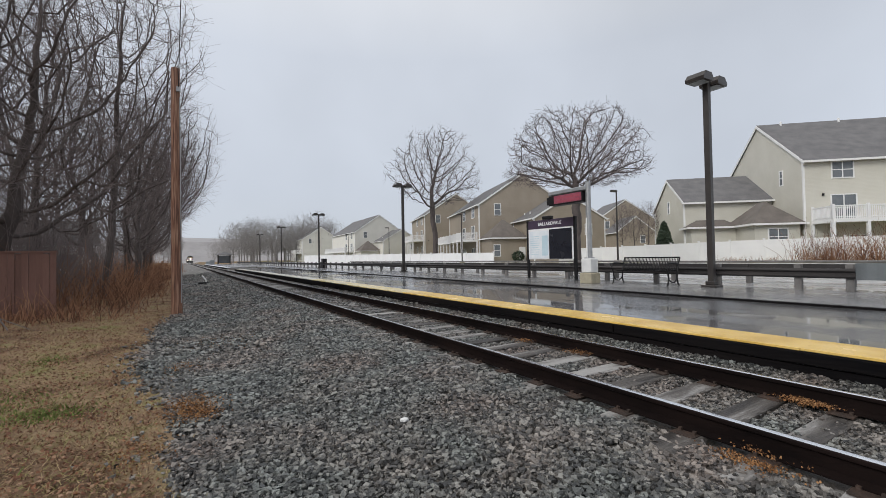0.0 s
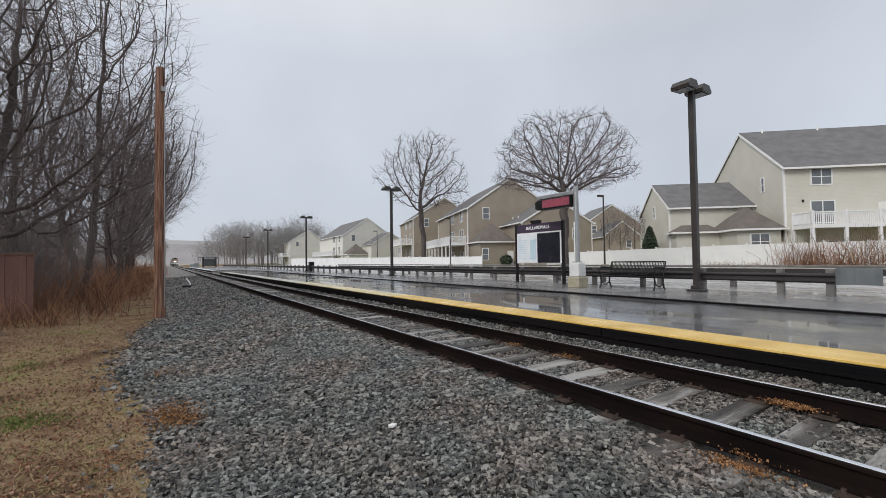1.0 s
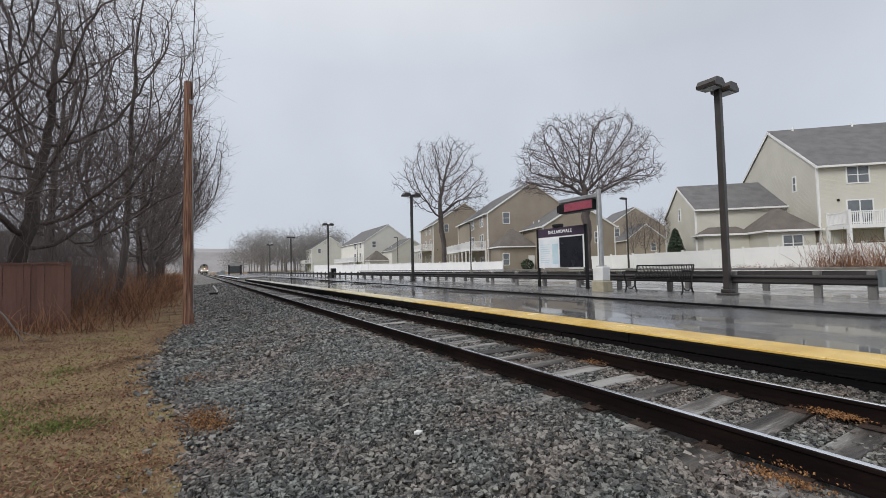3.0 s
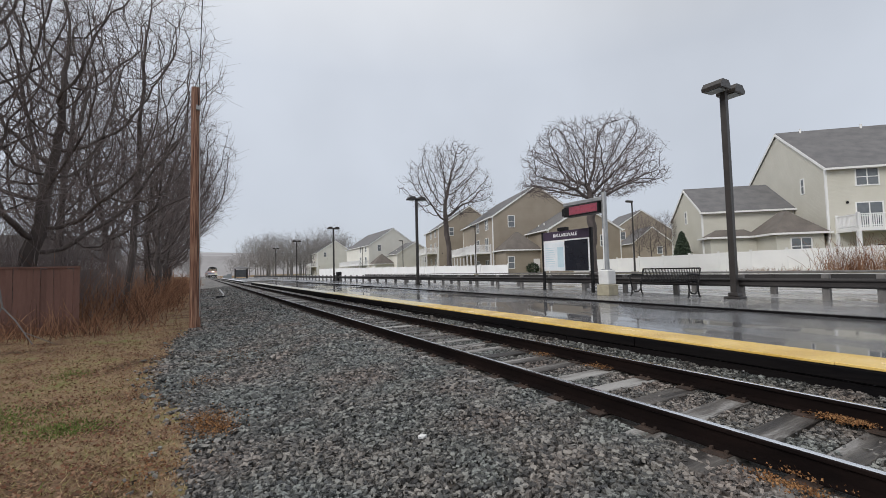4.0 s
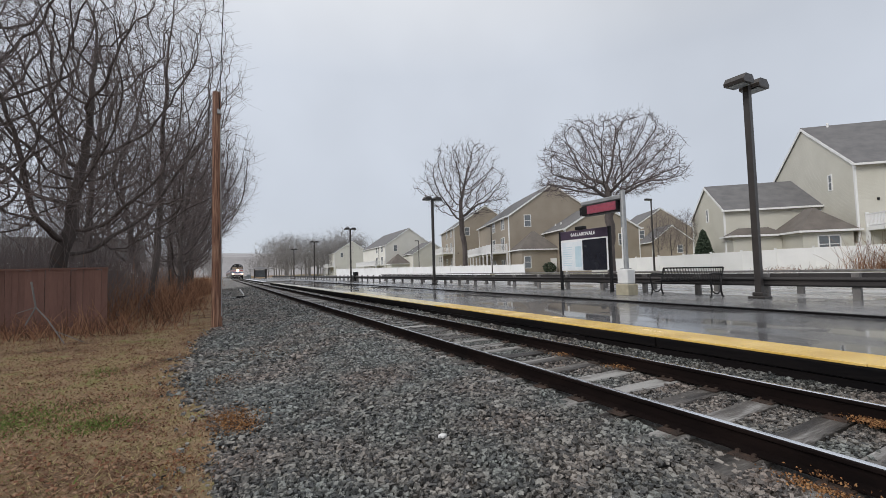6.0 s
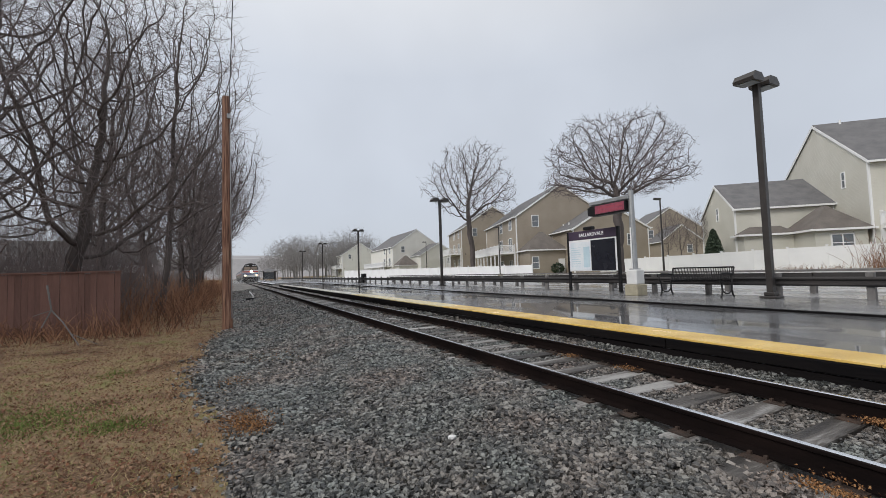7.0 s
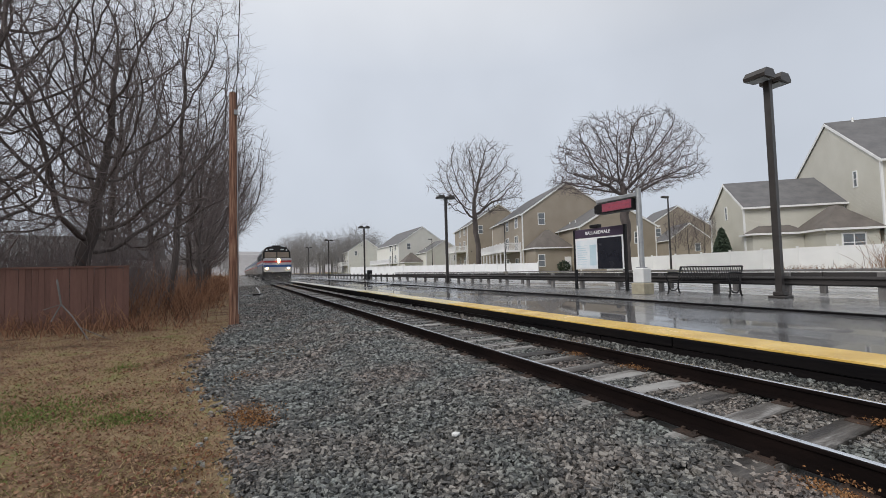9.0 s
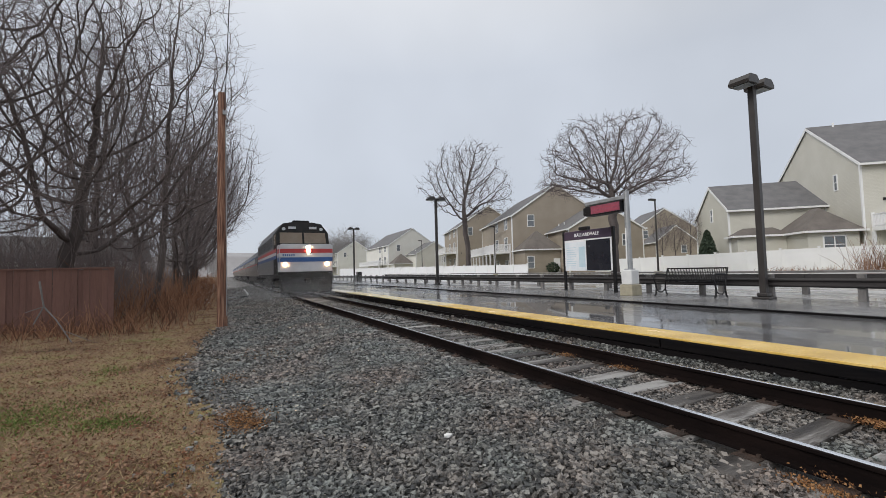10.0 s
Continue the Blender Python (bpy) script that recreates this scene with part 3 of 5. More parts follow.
def build_platform():
    plat = thing("platform", Matrix(), "low wet asphalt station platform with a yellow edge", "platform", kind="structure")

    def slab(name, x0, x1, y0, y1, lift, mat, bottom=-0.35):
        bm = bmesh.new()
        prism(bm, [(x0, bottom), (x1, bottom), (x1, plat_z(x1) + lift), (x0, plat_z(x0) + lift)], "y", y0, y1)
        return part(name, bm, mat, plat)
    slab("front_paving", EDGE_X + 0.02, SEAM_X, -9, 60, 0, M_PLATFORM)["label"] = "dark wet asphalt with puddles"
    slab("back_paving", SEAM_X + 0.14, BACK_X, -9, 130, 0.03, M_PLATFORM_B)["label"] = "lighter grey asphalt strip"
    slab("joint", SEAM_X + 0.004, SEAM_X + 0.14, -9, 60, 0.036, M_TIMBER)["label"] = "dark tarred joint"
    slab("far_paving", EDGE_X + 0.02, SEAM_X + 0.06, 72, 150, 0, M_PLATFORM_B)
    rng = random.Random(4)
    for y0, y1, mat in ((-9, 60, M_YELLOW), (72, 150, M_TWHITE)):
        y = y0
        while y < y1 - 0.1:
            e = min(y1, y + 1.22)
            bm = bmesh.new()
            box(bm, EDGE_X, y + 0.002, 0, EDGE_X + 0.6, e - 0.002, 0.03, bevel=0.004)
            # panels turn paler with distance: grazing glare put into the paint colour
            ob = part("edge_panel", bm, mat if y < 11 or y0 > 0 else M_PALEYELLOW if y < 22 else M_GLAREWHITE, plat)
            ob.matrix_basis = pose(0, 0, 0.178 + rng.uniform(-0.002, 0.002), 0, 0, 0) @ pose(EDGE_X, 0, 0, 0, -0.63, 0) @ pose(-EDGE_X, 0, 0)
            y = e
    for z0, z1, dx in ((-0.34, -0.14, 0.035), (-0.132, 0.03, 0.012), (0.038, 0.17, -0.02)):
        y = -9.0
        while y < 60:
            e = min(60.0, y + rng.choice((3.6, 4.2, 4.9)))
            bm = bmesh.new()
            box(bm, EDGE_X + dx - 0.01, y + 0.006, z0, EDGE_X + dx + 0.14, e - 0.006, z1, bevel=0.008)
            ob = part("fascia_timber", bm, M_TIMBER, plat)
            ob.location = (rng.uniform(-0.012, 0.012), 0, rng.uniform(-0.006, 0.006))
            y = e
    boxed("far_fascia", plat, M_TIMBER, (EDGE_X, 72, -0.34, EDGE_X + 0.12, 150, 0.17))
    xs, ys = [BACK_X, 16, 22, 28, 34.5], [-60, -9, 10, 30, 60, 100, 160]
    sheet("parking_lot", xs, ys, lambda x, y: 0.255 + (x - BACK_X) * 0.008, M_LOT, "pale wet asphalt parking lot behind the platform", "parking lot")
    xs, ys = [34.5, 42, 60, 130], [-60, 0, 40, 80, 160, 260]
    sheet("yard", xs, ys, lambda x, y: 0.41 + (x - 34.5) * 0.008, M_YARD, "yellowed winter grass yards around the houses", "yard")


# ---- platform furniture ----
def build_platform_lamps():
    lamp = thing("platform_lamp", pose(11.5, 6.15, plat_z(11.5) + 0.03), "bronze square-pole platform lamp with two shoebox heads", "lamp post", "platform lamps")
    boxed("base_plate", lamp, M_BROWNMETAL, (-0.2, -0.2, 0, 0.2, 0.2, 0.06), (-0.12, -0.12, 0.06, 0.12, 0.12, 0.16), bevel=0.015)
    bm = bmesh.new()
    box(bm, -0.075, -0.075, 0.1, 0.075, 0.075, 5.7, bevel=0.01)
    part("pole", bm, M_BROWNMETAL, lamp)
    boxed("arm", lamp, M_BROWNMETAL, (-0.3, -0.05, 5.64, 0.3, 0.05, 5.72))
    for s in (-1, 1):
        bm = bmesh.new()
        prism(bm, [(s * 0.13, 5.6), (s * 0.6, 5.58), (s * 0.62, 5.66), (s * 0.5, 5.81), (s * 0.2, 5.81), (s * 0.11, 5.68)], "y", -0.25, 0.25)
        head = part("lamp_head", bm, M_BROWNMETAL, lamp)
        boxed("lens", head, M_GREY, (s * 0.2, -0.18, 5.568, s * 0.54, 0.18, 5.585), label="unlit pale lens")
    for y in (25.2, 45.4, 65.5, 85.5):
        copy_thing(lamp, pose(11.5, y, plat_z(11.5) + 0.03))
    boxed("trash_box", None, M_BLACKMETAL, (11.8, 45.1, 0.3, 12.25, 45.7, 1.3), bevel=0.02)
    tagged(bpy.data.objects["trash_box"], "black metal trash box beside a lamp pole", "trash can")


def build_lot_lamps():
    lamp = thing("lot_lamp", pose(33.2, 24.9, 0.38), "slim dark parking-lot lamp with one arm", "lamp post", "parking lot lamps")
    bm = bmesh.new()
    tube(bm, (0, 0, 0), (0, 0, 6.7), 0.09, 0.06, 8)
    part("pole", bm, M_BROWNMETAL, lamp)
    boxed("base", lamp, M_CONCRETE, (-0.25, -0.25, -0.05, 0.25, 0.25, 0.3), bevel=0.03)
    boxed("lamp_head", lamp, M_BROWNMETAL, (-0.75, -0.15, 6.55, -0.02, 0.15, 6.72), bevel=0.03)
    for x, y in ((31.8, 48.3), (33.0, 75), (33.2, 99)):
        copy_thing(lamp, pose(x, y, 0.38))


def build_guardrail():
    rail = thing("guardrail", Matrix(), "long low guardrail of grey posts and dark steel beams", "guardrail", kind="structure")
    bm = bmesh.new()
    box(bm, -0.06, -0.075, 0, 0.06, 0.075, 0.64, bevel=0.012)
    post = part("post", bm, M_WEATHERED, rail)
    y, k = 3.42, 0
    while y < 128:
        ob = post if k == 0 else new("post", post.data)
        ob.parent = rail
        ob.matrix_basis = pose(11.95, y, plat_z(11.95) + 0.02)
        y += 0.95 if k == 0 else 1.83
        k += 1
    z = plat_z(11.95)
    prof = [(-0.065, 0.33), (-0.1, 0.33), (-0.15, 0.37), (-0.15, 0.39), (-0.1, 0.43), (-0.1, 0.46), (-0.15, 0.5), (-0.15, 0.52), (-0.1, 0.56), (-0.065, 0.56)]
    y = 3.3
    while y < 127:
        bm = bmesh.new()
        prism(bm, [(11.95 + u, z + v) for u, v in prof], "y", y + 0.004, y + 3.654)
        part("beam", bm, M_CORTEN, rail, "dark weathered steel beam")
        y += 3.66
    far = thing("lot_guardrail", Matrix(), "dark timber guardrail along the edge of the parking lot", "guardrail", kind="structure")
    bm = bmesh.new()
    box(bm, -0.075, -0.075, 0, 0.075, 0.075, 0.62, bevel=0.012)
    post = part("post", bm, M_WEATHERED, far)
    for i in range(22):
        ob = post if i == 0 else new("post", post.data)
        ob.parent = far
        ob.matrix_basis = pose(14.28, -8 + i * 2.4, 0.26)
    rng = random.Random(6)
    for i in range(14):
        y = -8.3 + 3.66 * i
        boxed("beam", far, M_CORTEN, (14.1, y, 0.72, 14.2, y + 3.65, 0.88), bevel=0.01)
        boxed("top_rail", far, M_WEATHERED, (14.05, y, 0.925, 14.42, y + 3.65, 0.985), bevel=0.01).location.z = rng.uniform(-0.01, 0.01)
    bm = bmesh.new()
    arc = [(11.82 + 0.24 * math.sin(a), 3.3 - 0.34 * (1 - math.cos(a)) - 0.06 * a) for a in (0, 0.4, 0.8, 1.2, 1.6, 2.0, 2.4)]
    low, high = [], []
    for x, yy in arc:
        low.append(bm.verts.new((x, yy, z + 0.3)))
        high.append(bm.verts.new((x, yy, z + 0.68)))
    for i in range(len(arc) - 1):
        bm.faces.new((low[i], low[i + 1], high[i + 1], high[i]))
    bmesh.ops.solidify(bm, geom=bm.faces[:], thickness=0.012)
    part("end_terminal", bm, M_GREY, rail, "flared grey steel end section")


def build_bench():
    bench = thing("bench", pose(11.0, 8.0, plat_z(11.0) + 0.03), "black metal slatted park bench with scrolled arms", "bench")
    for i in range(9):
        x = 0.02 + i * 0.052
        z = 0.44 - 0.03 * math.sin(i / 8 * math.pi) + (0.02 if i == 8 else 0)
        boxed("seat_slat", bench, M_BLACKMETAL, (x, -0.89, z, x + 0.036, 0.89, z + 0.012))
    n = 36
    for i in range(n):
        y = -0.86 + 1.72 * i / (n - 1)
        bm = bmesh.new()
        tube(bm, (0.47, y, 0.44), (0.55, y, 0.64), 0.012, n=4)
        tube(bm, (0.55, y, 0.64), (0.61, y, 0.82), 0.012, n=4)
        part("back_slat", bm, M_BLACKMETAL, bench)
    boxed("back_rail", bench, M_BLACKMETAL, (0.59, -0.91, 0.81, 0.65, 0.91, 0.85), bevel=0.008)
    boxed("lower_back_rail", bench, M_BLACKMETAL, (0.46, -0.91, 0.42, 0.5, 0.91, 0.46), bevel=0.008)
    for y in (-0.91, 0.91):
        bm = bmesh.new()
        pts = [(-0.06, 0.0), (0.0, 0.06), (0.03, 0.22), (0.0, 0.4), (-0.02, 0.43)]
        for a, b in zip(pts, pts[1:]):
            tube(bm, (a[0], y, a[1]), (b[0], y, b[1]), 0.024, n=6)
        pts = [(0.56, 0.0), (0.5, 0.07), (0.46, 0.2), (0.48, 0.42), (0.56, 0.66), (0.62, 0.83)]
        for a, b in zip(pts, pts[1:]):
            tube(bm, (a[0], y, a[1]), (b[0], y, b[1]), 0.024, n=6)
        pts = [(0.02, 0.22), (0.14, 0.12), (0.3, 0.1), (0.46, 0.2)]
        for a, b in zip(pts, pts[1:]):
            tube(bm, (a[0], y, a[1]), (b[0], y, b[1]), 0.018, n=6)
        part("leg_frame", bm, M_BLACKMETAL, bench, "scrolled cast leg")
        bm = bmesh.new()
        pts = [(-0.02, 0.42), (-0.08, 0.52), (-0.05, 0.63), (0.06, 0.67), (0.3, 0.66), (0.55, 0.64)]
        for a, b in zip(pts, pts[1:]):
            tube(bm, (a[0], y, a[1]), (b[0], y, b[1]), 0.026, n=6)
        part("armrest", bm, M_BLACKMETAL, bench, "curved armrest")


def lettering(text, size, m, material, parent, name="lettering"):
    cu = bpy.data.curves.new(name, "FONT")
    cu.body, cu.size, cu.align_x, cu.align_y, cu.extrude = text, size, "CENTER", "CENTER", 0.004
    cu.offset = 0.004
    cu.space_character = 1.1
    cu.materials.append(material)
    ob = new(name, cu)
    ob.parent = parent
    ob.matrix_basis = m
    return ob


FACE_TRACK = pose(0, 0, 0, 90, 0, -90)


def build_sign():
    sign = thing("station_sign", pose(11.5, 12.12, plat_z(11.5) + 0.02), "station notice board with purple header, map and black panel", "sign")
    for y in (-1.25, 1.25):
        boxed("post", sign, M_BLACKMETAL, (-0.05, y - 0.05, 0, 0.05, y + 0.05, 2.4), bevel=0.008)
    head = boxed("header", sign, M_PURPLE, (-0.04, -1.2, 2.04, 0.04, 1.2, 2.38), bevel=0.006, label="dark purple name panel")
    lettering("BALLARDVALE", 0.178, pose(-0.046, 0.0, 2.21) @ FACE_TRACK, M_LETTER, head)
    boxed("backing", sign, M_LETTER, (-0.03, -1.2, 0.8, 0.03, 1.2, 2.03), label="white backing panel")
    mp = boxed("map", sign, M_PAPER, (-0.042, 0.06, 0.84, -0.031, 1.17, 1.94), label="pale blue and white line map")
    boxed("map_bay", mp, M_MAPBLUE, (-0.046, 0.1, 0.95, -0.043, 0.42, 1.75))
    for i in range(9):
        boxed("print_bar", mp, M_MAPBLUE, (-0.046, 0.62 - 0.03 * (i % 3), 1.0 + i * 0.09, -0.043, 1.08, 1.02 + i * 0.09))
    boxed("display_panel", sign, M_BLACKPANEL, (-0.06, -1.12, 0.82, -0.031, 0.02, 1.98), bevel=0.006, label="black display panel")
    boxed("speaker", sign, M_BLACKMETAL, (-0.1, -0.1, 2.39, 0.1, 0.35, 2.52), bevel=0.02)


def build_message_board():
    bd = thing("message_board", pose(10.75, 9.63, plat_z(10.75) + 0.02), "grey pole with red LED message board on a concrete base", "message board")
    boxed("footing", bd, M_CONCRETE, (-0.24, -0.24, 0, 0.24, 0.24, 0.36), bevel=0.02, label="stained concrete footing")
    boxed("pedestal", bd, M_WHITEBOX, (-0.2, -0.2, 0.36, 0.2, 0.2, 0.84), bevel=0.03, label="white painted pedestal")
    bm = bmesh.new()
    tube(bm, (0, 0, 0.82), (0, 0, 3.42), 0.1, 0.085, 14)
    tube(bm, (0, 0, 0.84), (0, 0, 0.87), 0.17, n=12)
    part("pole", bm, M_STEEL, bd, smooth=False)
    bm = bmesh.new()
    tube(bm, (-0.14, -0.02, 0.86), (-0.13, -0.02, 2.2), 0.025, n=6)
    part("conduit", bm, M_TRIM, bd)
    case = boxed("display_case", bd, M_BLACKMETAL, (-0.2, 0.1, 2.76, 0.2, 1.62, 3.12), bevel=0.02)
    boxed("led_face", case, M_LED, (-0.206, 0.12, 2.81, -0.2, 1.35, 3.09), label="dark red LED face")
    rng = random.Random(9)
    for r in range(2):
        y = 0.2
        while y < 1.2:
            w = rng.uniform(0.03, 0.07)
            boxed("lit_bar", case, M_LEDTEXT, (-0.209, y, 2.85 + r * 0.12, -0.2065, y + w, 2.9 + r * 0.12))
            y += w + 0.03
    boxed("beacon", case, M_BLACKMETAL, (-0.2, 1.62, 2.8, 0.2, 1.72, 3.08), bevel=0.02)
    boxed("top_box", bd, M_STEEL, (-0.16, 0.0, 3.14, 0.16, 1.68, 3.28), bevel=0.02, label="grey metal hood")


# ---- line side ----
def build_utility_pole():
    pole = thing("utility_pole", pose(-1.05, 15.6, -0.42), "weathered brown wooden utility pole", "utility pole")
    bm = bmesh.new()
    rng = random.Random(2)
    rings = []
    for i in range(13):
        z = 7.71 * i / 12
        r = 0.155 - 0.035 * i / 12
        rings.append([bm.verts.new((r * (1 + rng.uniform(-0.03, 0.03)) * math.cos(a * math.pi / 6), r * math.sin(a * math.pi / 6), z)) for a in range(12)])
    for lo, hi in zip(rings, rings[1:]):
        for a in range(12):
            bm.faces.new((lo[a], lo[(a + 1) % 12], hi[(a + 1) % 12], hi[a]))
    bm.faces.new(rings[-1])
    part("shaft", bm, M_POLEWOOD, pole)
    bm = bmesh.new()
    tube(bm, (0.13, -0.1, 0.4), (0.11, -0.08, 6.8), 0.014, n=6)
    part("conduit", bm, M_STEEL, pole)
    boxed("bracket", pole, M_STEEL, (0.02, -0.2, 6.95, 0.14, -0.1, 7.1))
    tall = thing("tall_utility_pole", pose(-0.2, -24, -0.4), "tall wooden utility pole carrying a wire", "utility pole")
    bm = bmesh.new()
    tube(bm, (0, 0, 0), (0, 0, 18), 0.2, 0.14, 12)
    part("shaft", bm, M_POLEWOOD, tall)
    wire = thing("overhead_wire", Matrix(), "thin black overhead wire", "wire")
    a, b = Vector((-0.97, 15.45, 6.65)), Vector((-0.2, -23.9, 16.2))
    pts = [a.lerp(b, i / 20) - Vector((0, 0, 0.8 * math.sin(math.pi * i / 20))) for i in range(21)]
    soup("cable", *branch_mesh([(0, [np.array(p) for p in pts], [0.011] * 21)], (5,)), M_BLACKMETAL, wire)
    mk = thing("derail_marker", pose(0.3, 34, -0.36), "bent white trackside marker with a dark base", "marker")
    bm = bmesh.new()
    for p, q in zip([(0, 0, 0), (0.2, 0, 0.14), (0.22, 0, 0.26), (0.02, 0, 0.56)], [(0.2, 0, 0.14), (0.22, 0, 0.26), (0.02, 0, 0.56), (-0.04, 0, 0.62)]):
        tube(bm, p, q, 0.05, n=8)
    part("post", bm, M_VINYL, mk)
    boxed("base", mk, M_BLACKMETAL, (-0.25, -0.2, -0.02, 0.3, 0.2, 0.16), bevel=0.02)
    boxed("pipe", mk, M_STEEL, (-1.2, -0.03, 0.02, -0.3, 0.03, 0.08))


def build_left_fence():
    fence = thing("board_fence", pose(-4.1, 16.9, -0.4, 0, 0, -4), "solid red-brown vertical board fence under the trees", "fence")
    bm = bmesh.new()
    box(bm, -0.151, -0.02, 0, 0, 0.0, 2.0, bevel=0.003)
    board = part("board", bm, M_REDWOOD, fence)
    rng = random.Random(12)
    for i in range(70):
        ob = board if i == 0 else new("board", board.data)
        ob.parent = fence
        ob.matrix_basis = pose(-0.152 * i, rng.uniform(-0.006, 0.006), rng.uniform(-0.04, 0.03), 0, rng.uniform(-0.4, 0.4), 0)
    boxed("top_board", fence, M_REDWOOD, (-10.7, -0.05, 1.99, 0.02, 0.03, 2.04))
    for z in (0.3, 1.6):
        boxed("stringer", fence, M_REDWOOD, (-10.6, 0.008, z, 0, 0.06, z + 0.09))
    stick = thing("broken_branch", Matrix(), "pale broken branch leaning against the board fence", "branch")
    bm = bmesh.new()
    for p, q, r in (((-5.1, 14.2, 1.25), (-4.98, 14.1, 0.62), 0.022), ((-4.98, 14.1, 0.62), (-5.14, 14.0, 0.2), 0.016), ((-4.98, 14.1, 0.62), (-4.72, 14.0, 0.3), 0.02),
                    ((-4.72, 14.0, 0.3), (-4.35, 13.9, -0.35), 0.018), ((-4.98, 14.1, 0.62), (-5.3, 14.0, 0.5), 0.01), ((-4.55, 14.0, 0.0), (-4.0, 13.9, -0.3), 0.01)):
        tube(bm, p, q, r, r * 0.8, n=6)
    part("stick", bm, M_WEATHERED, stick)
    shed = thing("neighbour_house", pose(-17, 44, -0.2, 0, 0, 12), "low white house with dark roof behind the bare trees", "house")
    boxed("wall", shed, M_VINYL, (0, 0, 0, 10, 7, 3.0))
    bm = bmesh.new()
    prism(bm, [(-0.4, 2.95), (7.4, 2.95), (3.5, 5.2)], "x", -0.4, 10.4)
    part("roof", bm, M_SHINGLE, shed)
    for x in (1.2, 4.5, 7.6):
        boxed("window", shed, M_GLASS, (x, -0.02, 1.0, x + 1.2, 0.0, 2.2))


# ---- houses ----
def window(parent, wall, u, z, w, h, panes=2, name="window"):
    """A sash window on a wall of the house: wall 'f' is the plane y = 0 and looks to -y, 's' is x = 0 and looks to -x."""
    def b(u0, d0, z0, u1, d1, z1):
        return (u0, d0, z0, u1, d1, z1) if wall[0] == "f" else (d0, u0, z0, d1, u1, z1)
    o = wall[1]
    fr = 0.09
    win = boxed(name, parent, M_TRIM, b(u - fr, o - 0.06, z - fr, u, o, z + h + fr), b(u + w, o - 0.06, z - fr, u + w + fr, o, z + h + fr),
                b(u, o - 0.06, z - fr, u + w, o, z), b(u, o - 0.06, z + h, u + w, o, z + h + fr))
    for i in range(panes):
        u0, u1 = u + w * i / panes + (0.035 if i else 0), u + w * (i + 1) / panes - (0.035 if i < panes - 1 else 0)
        boxed("pane", win, M_GLASS, b(u0, o - 0.02, z, u1, o - 0.003, z + h))
        boxed("sash_bar", win, M_TRIM, b(u0, o - 0.035, z + h / 2 - 0.03, u1, o - 0.02, z + h / 2 + 0.03))
        if i:
            boxed("mullion", win, M_TRIM, b(u0 - 0.07, o - 0.05, z, u0, o - 0.003, z + h))
    return win


def gable_block(parent, x0, y0, x1, y1, z0, eave, peak, along, wall_mat, roof_mat, over=0.35, name=""):
    """A gabled block; along: the axis of its ridge."""
    bm = bmesh.new()
    if along == "x":
        mid = (y0 + y1) / 2
        prism(bm, [(y0, z0), (y1, z0), (y1, eave), (mid, peak), (y0, eave)], "x", x0, x1)
    else:
        mid = (x0 + x1) / 2
        prism(bm, [(x0, z0), (x1, z0), (x1, eave), (mid, peak), (x0, eave)], "y", y0, y1)
    part(name + "wall", bm, wall_mat, parent)
    lo, hi = (y0, y1) if along == "x" else (x0, x1)
    a0, a1 = (x0, x1) if along == "x" else (y0, y1)
    slope = (peak - eave) / (mid - lo)
    th = 0.16
    bm = bmesh.new()
    e = eave - over * slope + 0.02
    prism(bm, [(lo - over, e), (mid, peak + 0.02), (hi + over, e), (hi + over, e + th), (mid, peak + 0.02 + th * 1.2), (lo - over, e + th)], along, a0 - 0.12, a1 + 0.12)
    roof = part(name + "roof", bm, roof_mat, parent)
    for end in (a0 - 0.16, a1 + 0.124):
        bm = bmesh.new()
        prism(bm, [(lo - over, e - 0.12), (mid, peak - 0.12), (hi + over, e - 0.12), (hi + over, e + th - 0.03), (mid, peak + th), (lo - over, e + th - 0.03)], along, end, end + 0.036)
        part("rake_board", bm, M_TRIM, roof, "white rake trim")
    for s, q in ((-1, lo - over), (1, hi + over)):
        bm = bmesh.new()
        g0, g1 = (q - 0.12, q - 0.004) if s < 0 else (q + 0.004, q + 0.12)
        if along == "x":
            box(bm, a0 - over, g0, e + 0.0, a1 + over, g1, e + th)
        else:
            box(bm, g0, a0 - over, e + 0.0, g1, a1 + over, e + th)
        part("gutter", bm, M_TRIM, roof, "white gutter")
    cb = 0.14
    for cx, sx in ((x0, -1), (x1, 1)):
        for cy, sy in ((y0, -1), (y1, 1)):
            boxed("corner_board", parent, M_TRIM, (cx - cb / 2, cy - 0.02 if sy < 0 else cy - cb, z0, cx + cb / 2, cy + cb if sy < 0 else cy + 0.02, eave - 0.1))
    return roof


